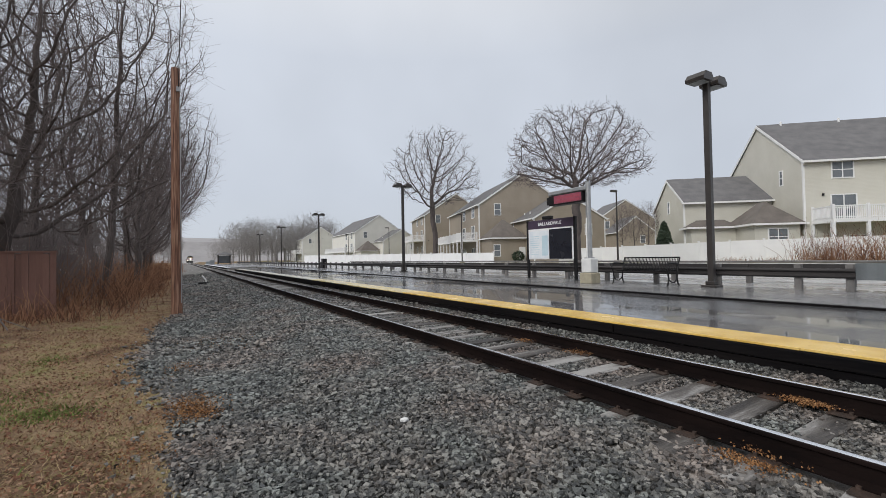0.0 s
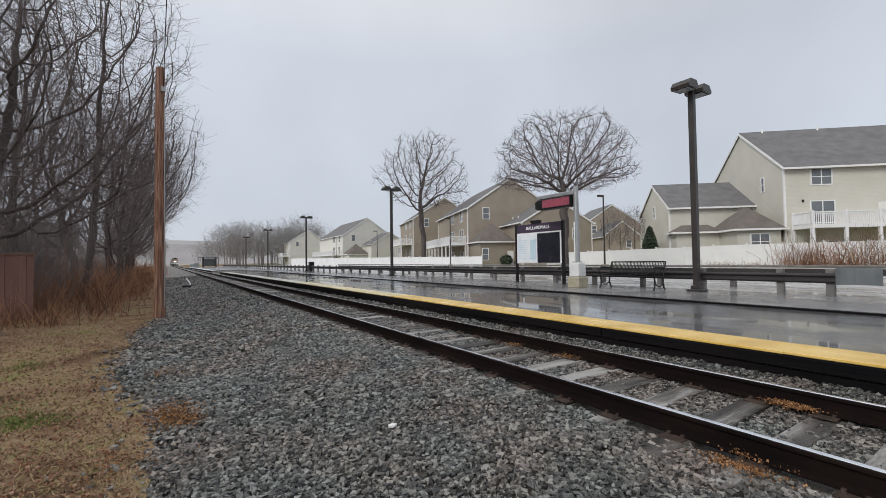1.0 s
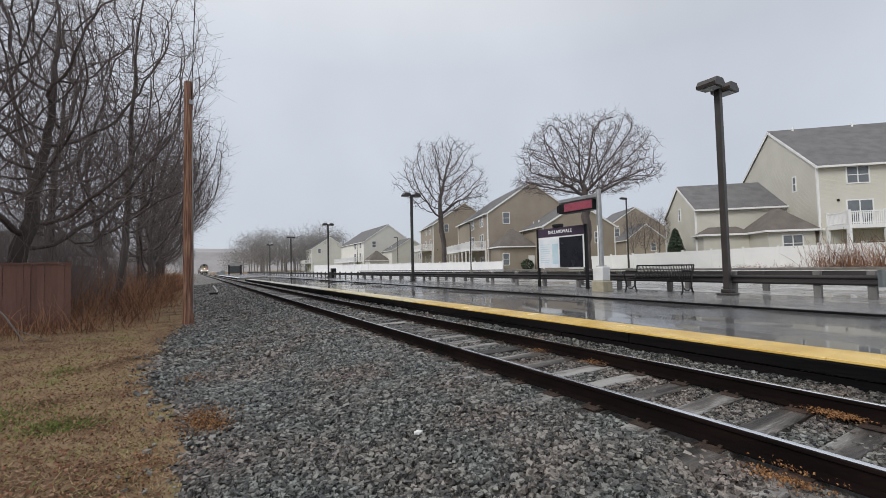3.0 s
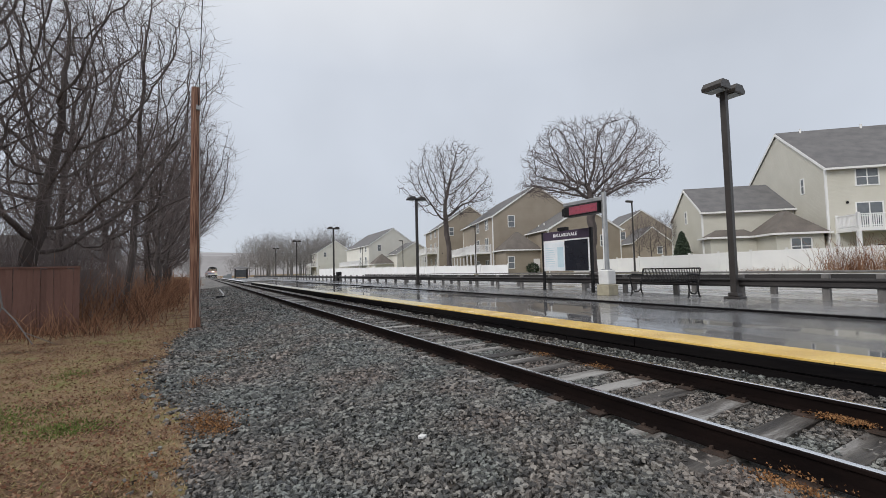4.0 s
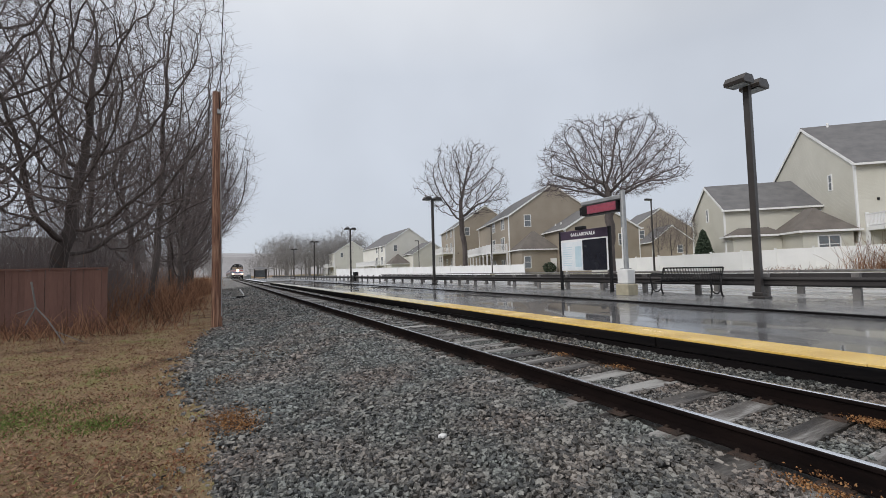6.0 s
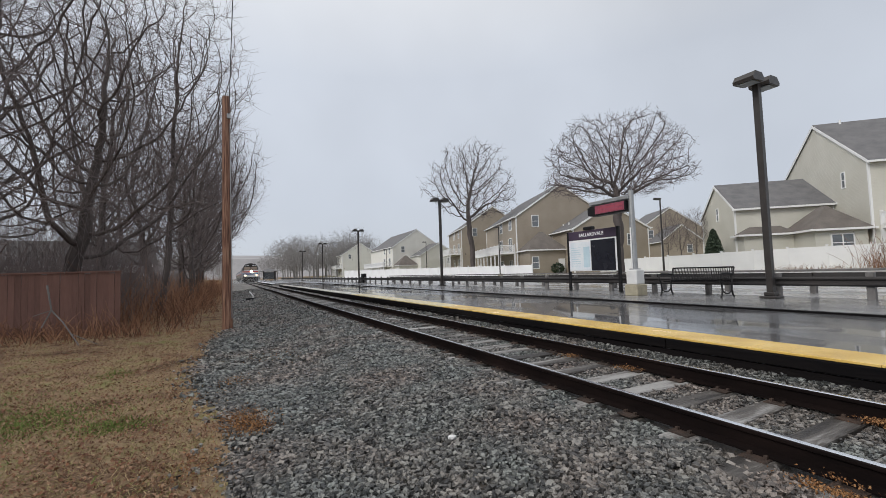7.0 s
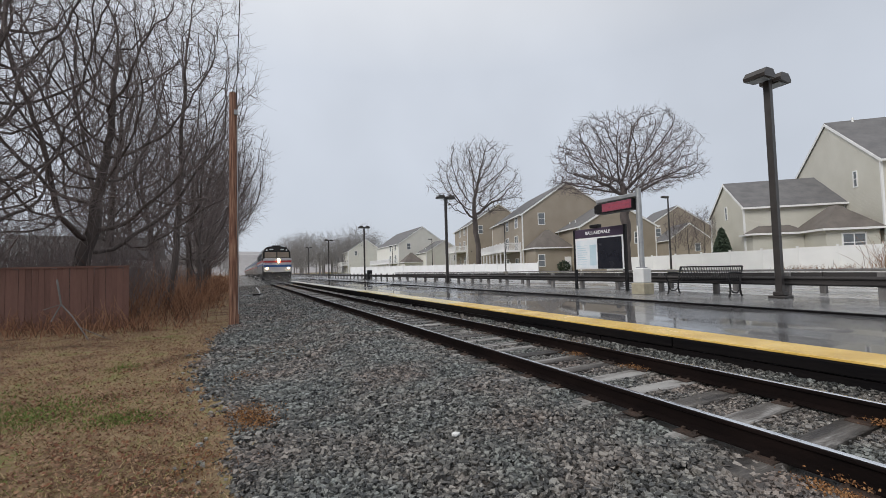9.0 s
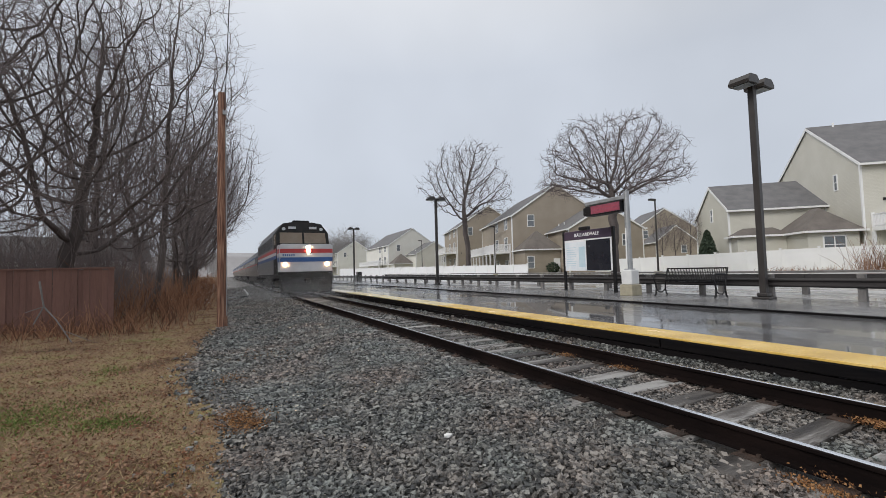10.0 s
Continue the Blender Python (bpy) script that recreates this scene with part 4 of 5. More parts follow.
def hip_block(parent, x0, y0, x1, y1, z0, eave, peak, wall_mat, roof_mat, name="low_"):
    boxed(name + "wall", parent, wall_mat, (x0, y0, z0, x1, y1, eave))
    o = 0.35
    bm = bmesh.new()
    low = [bm.verts.new(p) for p in ((x0 - o, y0 - o, eave - 0.05), (x1 + o, y0 - o, eave - 0.05), (x1 + o, y1 + o, eave - 0.05), (x0 - o, y1 + o, eave - 0.05))]
    cx, cy = (x0 + x1) / 2, (y0 + y1) / 2
    k = min(x1 - x0, y1 - y0) / 2
    up = [bm.verts.new((x0 + k if x1 - x0 > y1 - y0 else cx, y0 + k if y1 - y0 >= x1 - x0 else cy, peak)),
          bm.verts.new((x1 - k + 0.02 if x1 - x0 > y1 - y0 else cx, y1 - k + 0.02 if y1 - y0 >= x1 - x0 else cy, peak))]
    if x1 - x0 > y1 - y0:
        for f in ((low[0], low[1], up[1], up[0]), (low[1], low[2], up[1]), (low[2], low[3], up[0], up[1]), (low[3], low[0], up[0])):
            bm.faces.new(f)
    else:
        for f in ((low[0], low[1], up[0]), (low[1], low[2], up[1], up[0]), (low[2], low[3], up[1]), (low[3], low[0], up[0], up[1])):
            bm.faces.new(f)
    bm.faces.new(low[::-1])
    roof = part(name + "roof", bm, roof_mat, parent)
    t = 0.1
    boxed("gutter", roof, M_TRIM, (x0 - o - t, y0 - o - t, eave - 0.16, x1 + o + t, y0 - o, eave), (x0 - o - t, y1 + o, eave - 0.16, x1 + o + t, y1 + o + t, eave),
          (x0 - o - t, y0 - o, eave - 0.16, x0 - o, y1 + o, eave), (x1 + o, y0 - o, eave - 0.16, x1 + o + t, y1 + o, eave), label="white gutter")


def deck(parent, x0, y0, x1, y1, z, rails):
    """A raised deck with white posts and balustrade; rails: the open sides as (x0, y0, x1, y1)."""
    d = boxed("deck", parent, M_TRIM, (x0, y0, z - 0.3, x1, y1, z), label="raised deck with white trim")
    for ax, ay, bx, by in rails:
        L = math.hypot(bx - ax, by - ay)
        n = int(L / 0.14)
        bm = bmesh.new()
        for i in range(n + 1):
            x, y = ax + (bx - ax) * i / n, ay + (by - ay) * i / n
            box(bm, x - 0.025, y - 0.025, z, x + 0.025, y + 0.025, z + 0.95)
        part("balustrade", bm, M_VINYL, d)
        boxed("handrail", d, M_VINYL, (min(ax, bx) - 0.05, min(ay, by) - 0.05, z + 0.95, max(ax, bx) + 0.05, max(ay, by) + 0.05, z + 1.04),
              (min(ax, bx) - 0.04, min(ay, by) - 0.04, z + 0.08, max(ax, bx) + 0.04, max(ay, by) + 0.04, z + 0.15))
        k = max(1, round(L / 2.6))
        for i in range(k + 1):
            x, y = ax + (bx - ax) * i / k, ay + (by - ay) * i / k
            boxed("deck_post", d, M_VINYL, (x - 0.1, y - 0.1, 0.3, x + 0.1, y + 0.1, z - 0.3), (x - 0.08, y - 0.08, z, x + 0.08, y + 0.08, z + 1.15))


def vents(parent, places):
    for p in places:
        bm = bmesh.new()
        tube(bm, p, (p[0], p[1], p[2] + 0.45), 0.09, n=8)
        part("roof_vent", bm, M_TRIM, parent)


def house_cream():
    """The big cream house: long facade with deck along local x, gable on x = 0, lower wing and garage beside it."""
    h = thing("house", pose(44.1, 14.6, 0.35, 0, 0, -42), "three-storey cream sided house with grey roof, wing and deck", "house", "houses behind the fence")
    gable_block(h, 0, 0, 22, 13.6, 0, 8.55, 13.4, "x", M_CREAM, M_SHINGLE, name="main_")
    gable_block(h, -7.75, 4.7, -0.02, 14.0, 0, 5.85, 8.75, "x", M_CREAM, M_SHINGLE, name="wing_")
    hip_block(h, -3.85, 0.02, -0.38, 4.68, 0, 3.3, 5.35, M_CREAM, M_SHINGLE_B, "garage_")
    hip_block(h, -7.7, 3.2, -3.87, 4.66, 0, 3.3, 4.0, M_CREAM, M_SHINGLE_B, "porch_")
    F, S = ("f", 0.0), ("s", 0.0)
    window(h, F, 2.1, 7.0, 1.5, 1.3)
    window(h, F, 2.0, 3.42, 1.75, 2.1, name="sliding_door")
    window(h, F, 8.0, 6.85, 1.5, 1.5)
    window(h, F, 11.4, 6.85, 1.5, 1.5)
    window(h, F, 8.4, 3.42, 1.75, 2.1, name="sliding_door")
    window(h, F, 3.2, 0.7, 1.6, 1.4)
    window(h, F, 9.0, 0.7, 1.6, 1.4)
    window(h, S, 2.95, 6.95, 0.38, 1.25, 1)
    window(h, ("f", 0.02), -2.75, 1.5, 1.4, 1.3)
    window(h, ("s", -7.75), 8.9, 5.2, 0.5, 1.2, 1)
    window(h, ("f", 4.7), -6.9, 1.9, 1.2, 1.1)
    deck(h, 0.45, -2.6, 12.5, -0.01, 3.4, [(0.5, -2.5, 12.4, -2.5), (0.5, -2.4, 0.5, -0.1)])
    boxed("privacy_screen", h, M_VINYL, (7.0, -2.4, 3.4, 7.08, -0.05, 5.3), label="white lattice privacy screen")
    vents(h, [(-5.2, 7.6, 7.3), (-1.6, 7.6, 7.3), (-2.4, 1.4, 4.4), (1.9, 6.5, 13.3), (6.9, 6.5, 13.3)])
    boxed("lamp", h, M_BLACKMETAL, (1.3, -0.12, 5.5, 1.42, -0.004, 5.7))


def house_tan(m, label, wall, roof, wing=(5.3, 15.6), garage=True, length=13.0, group="houses behind the fence"):
    """A tan sided house: gable on y = 0 to the camera's side, ridge along local y, deck on x = 0."""
    h = thing("house", m, label, "house", group)
    gable_block(h, 0, 0, 13.8, length, 0, 8.55, 13.2, "y", wall, roof, name="main_")
    S, F = ("s", 0.0), ("f", 0.0)
    window(h, F, 2.4, 7.0, 0.9, 1.6, 1)
    for y in (2.5, 8.0):
        window(h, S, y, 6.85, 1.5, 1.5)
        window(h, S, y, 3.42, 1.75, 2.1, name="sliding_door")
        window(h, S, y, 0.7, 1.6, 1.4)
    deck(h, -2.6, 1.0, -0.01, length - 0.5, 3.4, [(-2.5, 1.05, -2.5, length - 0.6), (-2.4, 1.05, -0.1, 1.05)])
    boxed("lamp", h, M_BLACKMETAL, (0.7, -0.1, 3.1, 0.85, -0.004, 3.3))
    if wing:
        w0, w1 = wing
        gable_block(h, w0, -7.5, w1, -0.02, 0, 5.85, 8.9, "y", wall, roof, name="wing_")
        boxed("garage_door", h, M_TRIM, (w0 + 3.4, -7.54, 0, w0 + 6.0, -7.5, 2.3), label="white panelled garage door")
        window(h, ("f", -7.5), w1 - 2.9, 3.6, 0.9, 1.4, 1)
        vents(h, [(w0 + 1.4, -3.0, 6.7), (w0 + 1.4, -1.0, 6.7)])
    if garage:
        hip_block(h, 0.3, -4.6, 5.28, -0.03, 0, 3.4, 6.0, wall, M_SHINGLE_B, "garage_")
        window(h, ("f", -4.6), 0.7, 0.9, 0.8, 1.5, 1)
        boxed("door", h, M_TRIM, (4.3, -4.64, 0, 5.2, -4.6, 2.1), label="white entrance door")
    return h


def build_houses():
    house_cream()
    house_tan(pose(36.3, 50.3, 0.35, 0, 0, -20), "three-storey tan sided house with low garage wing", M_TAN, M_SHINGLE, length=20)
    house_tan(pose(42.6, 78.0, 1.5, 0, 0, -18), "three-storey tan sided house with white deck", M_TAN, M_SHINGLE, wing=None, garage=False, length=16)
    house_tan(pose(38.6, 109.3, -0.2, 0, 0, -4), "distant cream sided house with grey roof", M_PALE, M_SHINGLE, length=26)
    house_tan(pose(76.0, 61.8, -0.2, 0, 0, -32), "tan sided house set back behind the others", M_TAN, M_SHINGLE, wing=(1.9, 9.5), garage=False)
    house_tan(pose(38.0, 165.0, 0.35, 0, 0, -5), "far cream house at the edge of the woods", M_PALE, M_SHINGLE, wing=None, garage=False, length=14)


def build_vinyl_fence():
    def run(points, label):
        f = thing("vinyl_fence", Matrix(), label, "fence")
        for (xa, ya, za, ha), (xb, yb, zb, hb) in zip(points, points[1:]):
            n = max(1, round(math.hypot(xb - xa, yb - ya) / 2.4))
            for i in range(n):
                p, q = Vector((xa, ya, za)).lerp((xb, yb, zb), i / n), Vector((xa, ya, za)).lerp((xb, yb, zb), (i + 1) / n)
                hgt = ha + (hb - ha) * i / n
                ang = math.degrees(math.atan2(q.y - p.y, q.x - p.x))
                L = (q - p).length
                m = pose(p.x, p.y, p.z, 0, 0, ang)
                ob = boxed("panel", f, M_VINYL, (0.06, -0.02, 0.05, L - 0.06, 0.02, hgt - 0.06), (0.06, -0.04, hgt - 0.16, L - 0.06, 0.04, hgt - 0.03), (0.06, -0.04, 0.05, L - 0.06, 0.04, 0.18))
                ob.matrix_basis = m
                ob = boxed("post", f, M_VINYL, (-0.065, -0.065, -0.3, 0.065, 0.065, hgt + 0.06), (-0.085, -0.085, hgt + 0.06, 0.085, 0.085, hgt + 0.12))
                ob.matrix_basis = m
    run([(44.0, 2.0, 0.35, 1.95), (40.2, 16.1, 0.4, 1.85), (38.5, 30.9, 0.3, 1.7), (37.0, 33.0, 0.25, 1.7)], "tall white vinyl privacy fence behind the lot")
    run([(34.5, 44.8, 0.05, 1.7), (22.4, 97.3, 0.4, 1.75)], "white vinyl privacy fence with pointed posts along the yards")


# ---- trees ----
def crown_points(rng, blobs):
    """Points that a crown grows towards, in ellipsoids (x, y, z, rx, ry, rz, flat, count); flat shortens the lower half."""
    out = []
    for x, y, z, rx, ry, rz, flat, n in blobs:
        d = rng.normal(0, 1, (n, 3))
        d /= np.linalg.norm(d, axis=1)[:, None]
        d *= rng.random((n, 1)) ** 0.36
        lump = 1 + 0.1 * np.sin(d[:, :1] * 5 + x) * np.cos(d[:, 1:2] * 4 + z) + rng.uniform(-0.08, 0.05, (n, 1))
        d *= lump
        d[:, 2] = np.where(d[:, 2] < 0, d[:, 2] * flat, d[:, 2])
        out.append(d * (rx, ry, rz) + (x, y, z))
    return np.concatenate(out)


def tree_segments(rng, blobs, radius, trunk=3.0, step=0.45, kill=0.6, twigs=3, twig_length=1.15, droop=0.0, lean=(0.0, 0.0), thin=0.0054, power=2.05, reach=3.2, wild=0.1):
    """Branches that reach for the points of a crown: a list of (level, points, radii)."""
    goals = crown_points(rng, blobs)
    nodes, parent = [np.zeros(3)], [-1]
    k = max(2, int(trunk / step))
    for i in range(1, k + 1):
        w = rng.normal(0, 0.035, 2)
        nodes.append(nodes[-1] + np.array((lean[0] * step + w[0], lean[1] * step + w[1], step)))
        parent.append(i - 1)
    pos = np.array(nodes)
    forks = np.zeros(60000, int)
    forks[:k] = 1
    d2 = ((goals[:, None] - pos[None]) ** 2).sum(2)
    near, best = d2.argmin(1), d2.min(1)
    for _ in range(170):
        live = (best > kill * kill) & (forks[near] < 3)
        if not live.any():
            break
        goals, near, best = goals[live], near[live], best[live]
        use = best < reach * reach
        if use.sum() < 4:
            use = best <= np.partition(best, min(20, len(best) - 1))[min(20, len(best) - 1)]
        pull = goals[use] - pos[near[use]]
        pull /= np.linalg.norm(pull, axis=1)[:, None]
        src, inv = np.unique(near[use], return_inverse=True)
        way = np.zeros((len(src), 3))
        np.add.at(way, inv, pull)
        way /= np.linalg.norm(way, axis=1)[:, None] + 1e-9
        way += rng.normal(0, wild, way.shape)
        way[:, 2] -= droop * 0.3
        way /= np.linalg.norm(way, axis=1)[:, None] + 1e-9
        fresh = pos[src] + way * step
        forks[src] += 1
        base = len(pos)
        pos = np.concatenate([pos, fresh])
        parent += src.tolist()
        d2 = ((goals[:, None] - fresh[None]) ** 2).sum(2)
        j = d2.argmin(1)
        m = d2[np.arange(len(goals)), j]
        closer = m < best
        near, best = np.where(closer, base + j, near), np.where(closer, m, best)
    n = len(pos)
    kids = [[] for _ in range(n)]
    for i in range(1, n):
        kids[parent[i]].append(i)
    area = np.zeros(n)
    for i in range(n - 1, -1, -1):
        area[i] = sum(area[c] for c in kids[i]) if kids[i] else 1.0
    rad = np.maximum(thin * 1.1, radius * (area / area[0]) ** (1 / power))
    rad[0] *= 1.35
    out, starts = [], [(0, None)]
    while starts:
        i, before = starts.pop()
        pts, rr = ([pos[before], pos[i]], [min(rad[before], rad[i] * 1.15), rad[i]]) if before is not None else ([pos[i]], [rad[i]])
        while kids[i]:
            order = sorted(kids[i], key=lambda c: -area[c])
            for c in order[1:]:
                starts.append((c, i))
            i = order[0]
            pts.append(pos[i])
            rr.append(rad[i])
        if len(pts) > 1:
            out.append((0 if rr[0] > 0.35 * radius else 1 if rr[0] > 0.12 * radius else 2, pts, rr))
    for i in range(k, n):
        if area[i] > 30:
            continue
        grow = pos[i] - pos[parent[i]]
        grow /= np.linalg.norm(grow) + 1e-9
        for _ in range(twigs if area[i] < 6 else max(1, twigs - 2)):
            d, p, pts, rr = grow + rng.normal(0, 0.6, 3), pos[i], [pos[i]], [thin * 1.1]
            length = twig_length * rng.uniform(0.35, 1.1)
            for q in range(2):
                d = d / np.linalg.norm(d) + rng.normal(0, 0.25, 3) + np.array((0, 0, 0.12 - droop))
                p = p + d / np.linalg.norm(d) * length / 2
                pts.append(p)
                rr.append(thin * (0.9 - 0.25 * q))
            out.append((3, pts, rr))
    return out


def branch_mesh(segs, sides):
    verts, faces = [], []
    for level, pts, rad in segs:
        k = sides[min(level, len(sides) - 1)]
        base = len(verts)
        for i, (p, r) in enumerate(zip(pts, rad)):
            d = pts[min(i + 1, len(pts) - 1)] - pts[max(i - 1, 0)]
            d = d / (np.linalg.norm(d) + 1e-9)
            u = np.cross(d, (0.31, 0.95, 0.05) if abs(d[1]) < 0.9 else (1.0, 0, 0))
            u = u / (np.linalg.norm(u) + 1e-9)
            w = np.cross(d, u)
            for a in range(k):
                t = 2 * math.pi * a / k
                verts.append(tuple(p + r * (math.cos(t) * u + math.sin(t) * w)))
        for i in range(len(pts) - 1):
            for a in range(k):
                b = base + i * k
                faces.append((b + a, b + (a + 1) % k, b + k + (a + 1) % k, b + k + a))
    return verts, faces


def bare_tree(seed, m, label, twig=M_TWIG, bark=M_BARK, group="", **kw):
    rng = np.random.default_rng(seed)
    segs = tree_segments(rng, **kw)
    t = thing("tree", m, label, "tree", group)
    soup("trunk", *branch_mesh([s for s in segs if s[0] <= 1], (9, 6)), bark, t)
    soup("crown", *branch_mesh([s for s in segs if s[0] > 1], (4, 4, 4, 3)), twig, t)["label"] = "bare twigs"
    return t


def build_trees():
    g = "bare trees beside the track"
    lab = "tall bare deciduous tree with tangled grey branches"
    wood = [
        # tall open tree by the utility pole
        (20, (-3.9, 24.5), dict(blobs=[(0.7, 0, 11.6, 3.4, 3.4, 5.6, 0.9, 2000), (0.3, 0, 6.5, 2.8, 3.0, 3.0, 1.0, 700)], radius=0.15, trunk=4.0, lean=(0.02, 0.0))),
        # spreading tree with heavy low limbs behind the board fence
        (21, (-6.1, 19.2), dict(blobs=[(0.2, 0, 8.6, 5.2, 4.6, 4.8, 0.8, 2000), (1.6, -0.6, 5.0, 3.6, 3.4, 2.4, 1.0, 650)], radius=0.24, trunk=2.2, lean=(-0.05, 0.0))),
        # broad bushy tree whose crown leans to the track
        (22, (-3.3, 32.0), dict(blobs=[(1.1, 0, 8.6, 3.5, 4.2, 4.6, 0.85, 2800), (0.0, 0, 4.4, 2.4, 3.2, 2.4, 1.0, 900)], radius=0.18, trunk=2.4, lean=(0.05, 0.0))),
        (23, (-9.4, 18.0), dict(blobs=[(0, 0, 9.5, 5.4, 5.0, 5.6, 0.9, 2000), (0.6, 0, 4.6, 4.0, 3.6, 1.9, 1.0, 600)], radius=0.27, trunk=2.6)),
    ]
    kinds = [bare_tree(seed, pose(x, y, -0.45), lab, group=g, **kw) for seed, (x, y), kw in wood]
    for k, x, y, sc, turn in ((2, -4.4, 38.0, 1.08, 20), (0, -6.6, 27.5, 1.0, 130), (2, -3.6, 44.0, 1.1, -25), (0, -9.0, 36.0, 1.05, 60), (2, -3.8, 52.0, 1.1, 15), (2, -4.2, 61.0, 1.15, -15),
                              (1, -6.8, 43.0, 1.15, 200), (2, -5.0, 72.0, 1.2, 30), (2, -6.0, 86.0, 1.2, -40), (0, -13.6, 23.0, 1.0, 90), (2, -17.5, 27.0, 1.0, 150),
                              (1, -10.5, 50.0, 1.1, 300), (2, -7.5, 105, 1.3, 0), (2, -9, 130, 1.3, 0), (3, -20, 40, 1.3, 10)):
        ob = copy_thing(kinds[k], pose(x, y, -0.45, 0, 0, turn))
        ob.scale = (sc,) * 3
    # a nearer tree reaching in low from beside the lawn
    bare_tree(77, pose(-9.0, 12.4, -0.3), "young bare tree with low hanging branches by the fence", group=g, blobs=[(0.8, 0, 6.4, 3.6, 3.2, 4.0, 0.9, 700), (2.2, 0.4, 3.2, 2.4, 2.0, 1.3, 1.0, 160)],
              radius=0.17, trunk=1.6, droop=0.06)
    # trees beyond the platform
    bare_tree(5, pose(24.0, 21.6, 0.3), "broad bare shade tree with a rounded crown", blobs=[(0.1, 0, 7.3, 5.5, 5.4, 4.75, 0.26, 3800)], radius=0.3, trunk=2.4, step=0.3, kill=0.36, twigs=3, twig_length=0.6, droop=0.06, thin=0.0065)
    bare_tree(9, pose(33.6, 58.6, 0.3), "tall bare tree standing behind the white fence", blobs=[(-3.0, -1.5, 14.0, 5.2, 5.2, 6.4, 0.8, 750), (5.0, 1.5, 13.4, 4.8, 5.0, 5.6, 0.75, 700), (1.4, 0, 17.6, 4.6, 4.2, 5.0, 0.9, 500)], radius=0.4, trunk=4.6, step=0.6, kill=0.75, twigs=3, twig_length=1.1, thin=0.009, reach=5.0)
    for seed, x, y, h in ((14, 46, 30, 1.0), (15, 55, 40, 1.25), (16, 48.5, 33.5, 1.05)):
        bare_tree(seed, pose(x, y, 0.5), "small bare ornamental tree between the houses", blobs=[(0, 0, 4.4 * h, 1.3, 1.3, 2.6 * h, 1.0, 600)], radius=0.06, trunk=1.2, step=0.25, kill=0.3, twigs=4, twig_length=0.7, reach=1.6)


def build_undergrowth():
    """Reddish brush along the foot of the trees, made of thin arching stems."""
    rng = np.random.default_rng(17)
    segs = []

    def clump(x, y, n, h, r, most=0.75):
        for _ in range(n):
            a, lean = rng.uniform(0, 6.28), rng.uniform(0.1, most)
            p = np.array((x + rng.normal(0, r), y + rng.normal(0, r), ground_z(x) - 0.05))
            d = np.array((math.cos(a) * lean, math.sin(a) * lean, 1.0))
            ln, pts, rad = h * rng.uniform(0.4, 1.1), [p], [0.011]
            for i in range(4):
                d = d + rng.normal(0, 0.18, 3) + np.array((0, 0, -0.16 * i * lean))
                d = d / np.linalg.norm(d)
                p = p + d * ln / 4
                pts.append(p)
                rad.append(0.01 - 0.0016 * (i + 1))
            segs.append((4, pts, rad))
    for _ in range(230):
        y = 17.5 + 60 * rng.random() ** 1.3
        clump(-2.3 - 3.4 * rng.random() - (0.3 if y < 20 else 0), y, 18, rng.uniform(1.0, 2.6), 0.5)
    for _ in range(150):
        clump(rng.uniform(-12, -2.6), rng.uniform(15.2, 17.5), 9, rng.uniform(0.3, 1.1), 0.5)
    for _ in range(120):
        clump(rng.uniform(-3.6, -1.8), rng.uniform(18.5, 60), 14, rng.uniform(0.4, 1.1), 0.35)
    for _ in range(90):
        clump(rng.uniform(-7.0, -1.6), rng.uniform(60, 190), 12, rng.uniform(1.0, 2.4), 0.8)
    tagged(soup("undergrowth", *branch_mesh(segs, (3,)), M_BRUSH), "reddish brown leafless brush under the trees", "brush", kind="stuff")
    segs.clear()
    for _ in range(760):
        y = 18.5 + 60 * rng.random() ** 1.5
        clump(-4.7 - rng.random() * (4 + 0.15 * y), y, 7, rng.uniform(3.0, 7.0), 0.5, 0.28)
    tagged(soup("saplings", *branch_mesh(segs, (3,)), M_TWIG), "thicket of thin bare saplings under the trees", "saplings", kind="stuff")
    segs.clear()
    for i in range(90):
        clump(rng.uniform(37.0, 40.5), rng.uniform(0.0, 13.0), 14, rng.uniform(1.4, 3.4), 0.4, 0.3)
    for i in range(26):
        clump(rng.uniform(36.5, 38.5), rng.uniform(14, 18.5), 12, rng.uniform(0.4, 0.9), 0.5)
    tagged(soup("roadside_brush", *branch_mesh([(lv, pts, [1.5 * r for r in rad]) for lv, pts, rad in segs], (3,)), M_BRUSH), "bare reddish brown weeds and brush in front of the fence", "brush", kind="stuff")


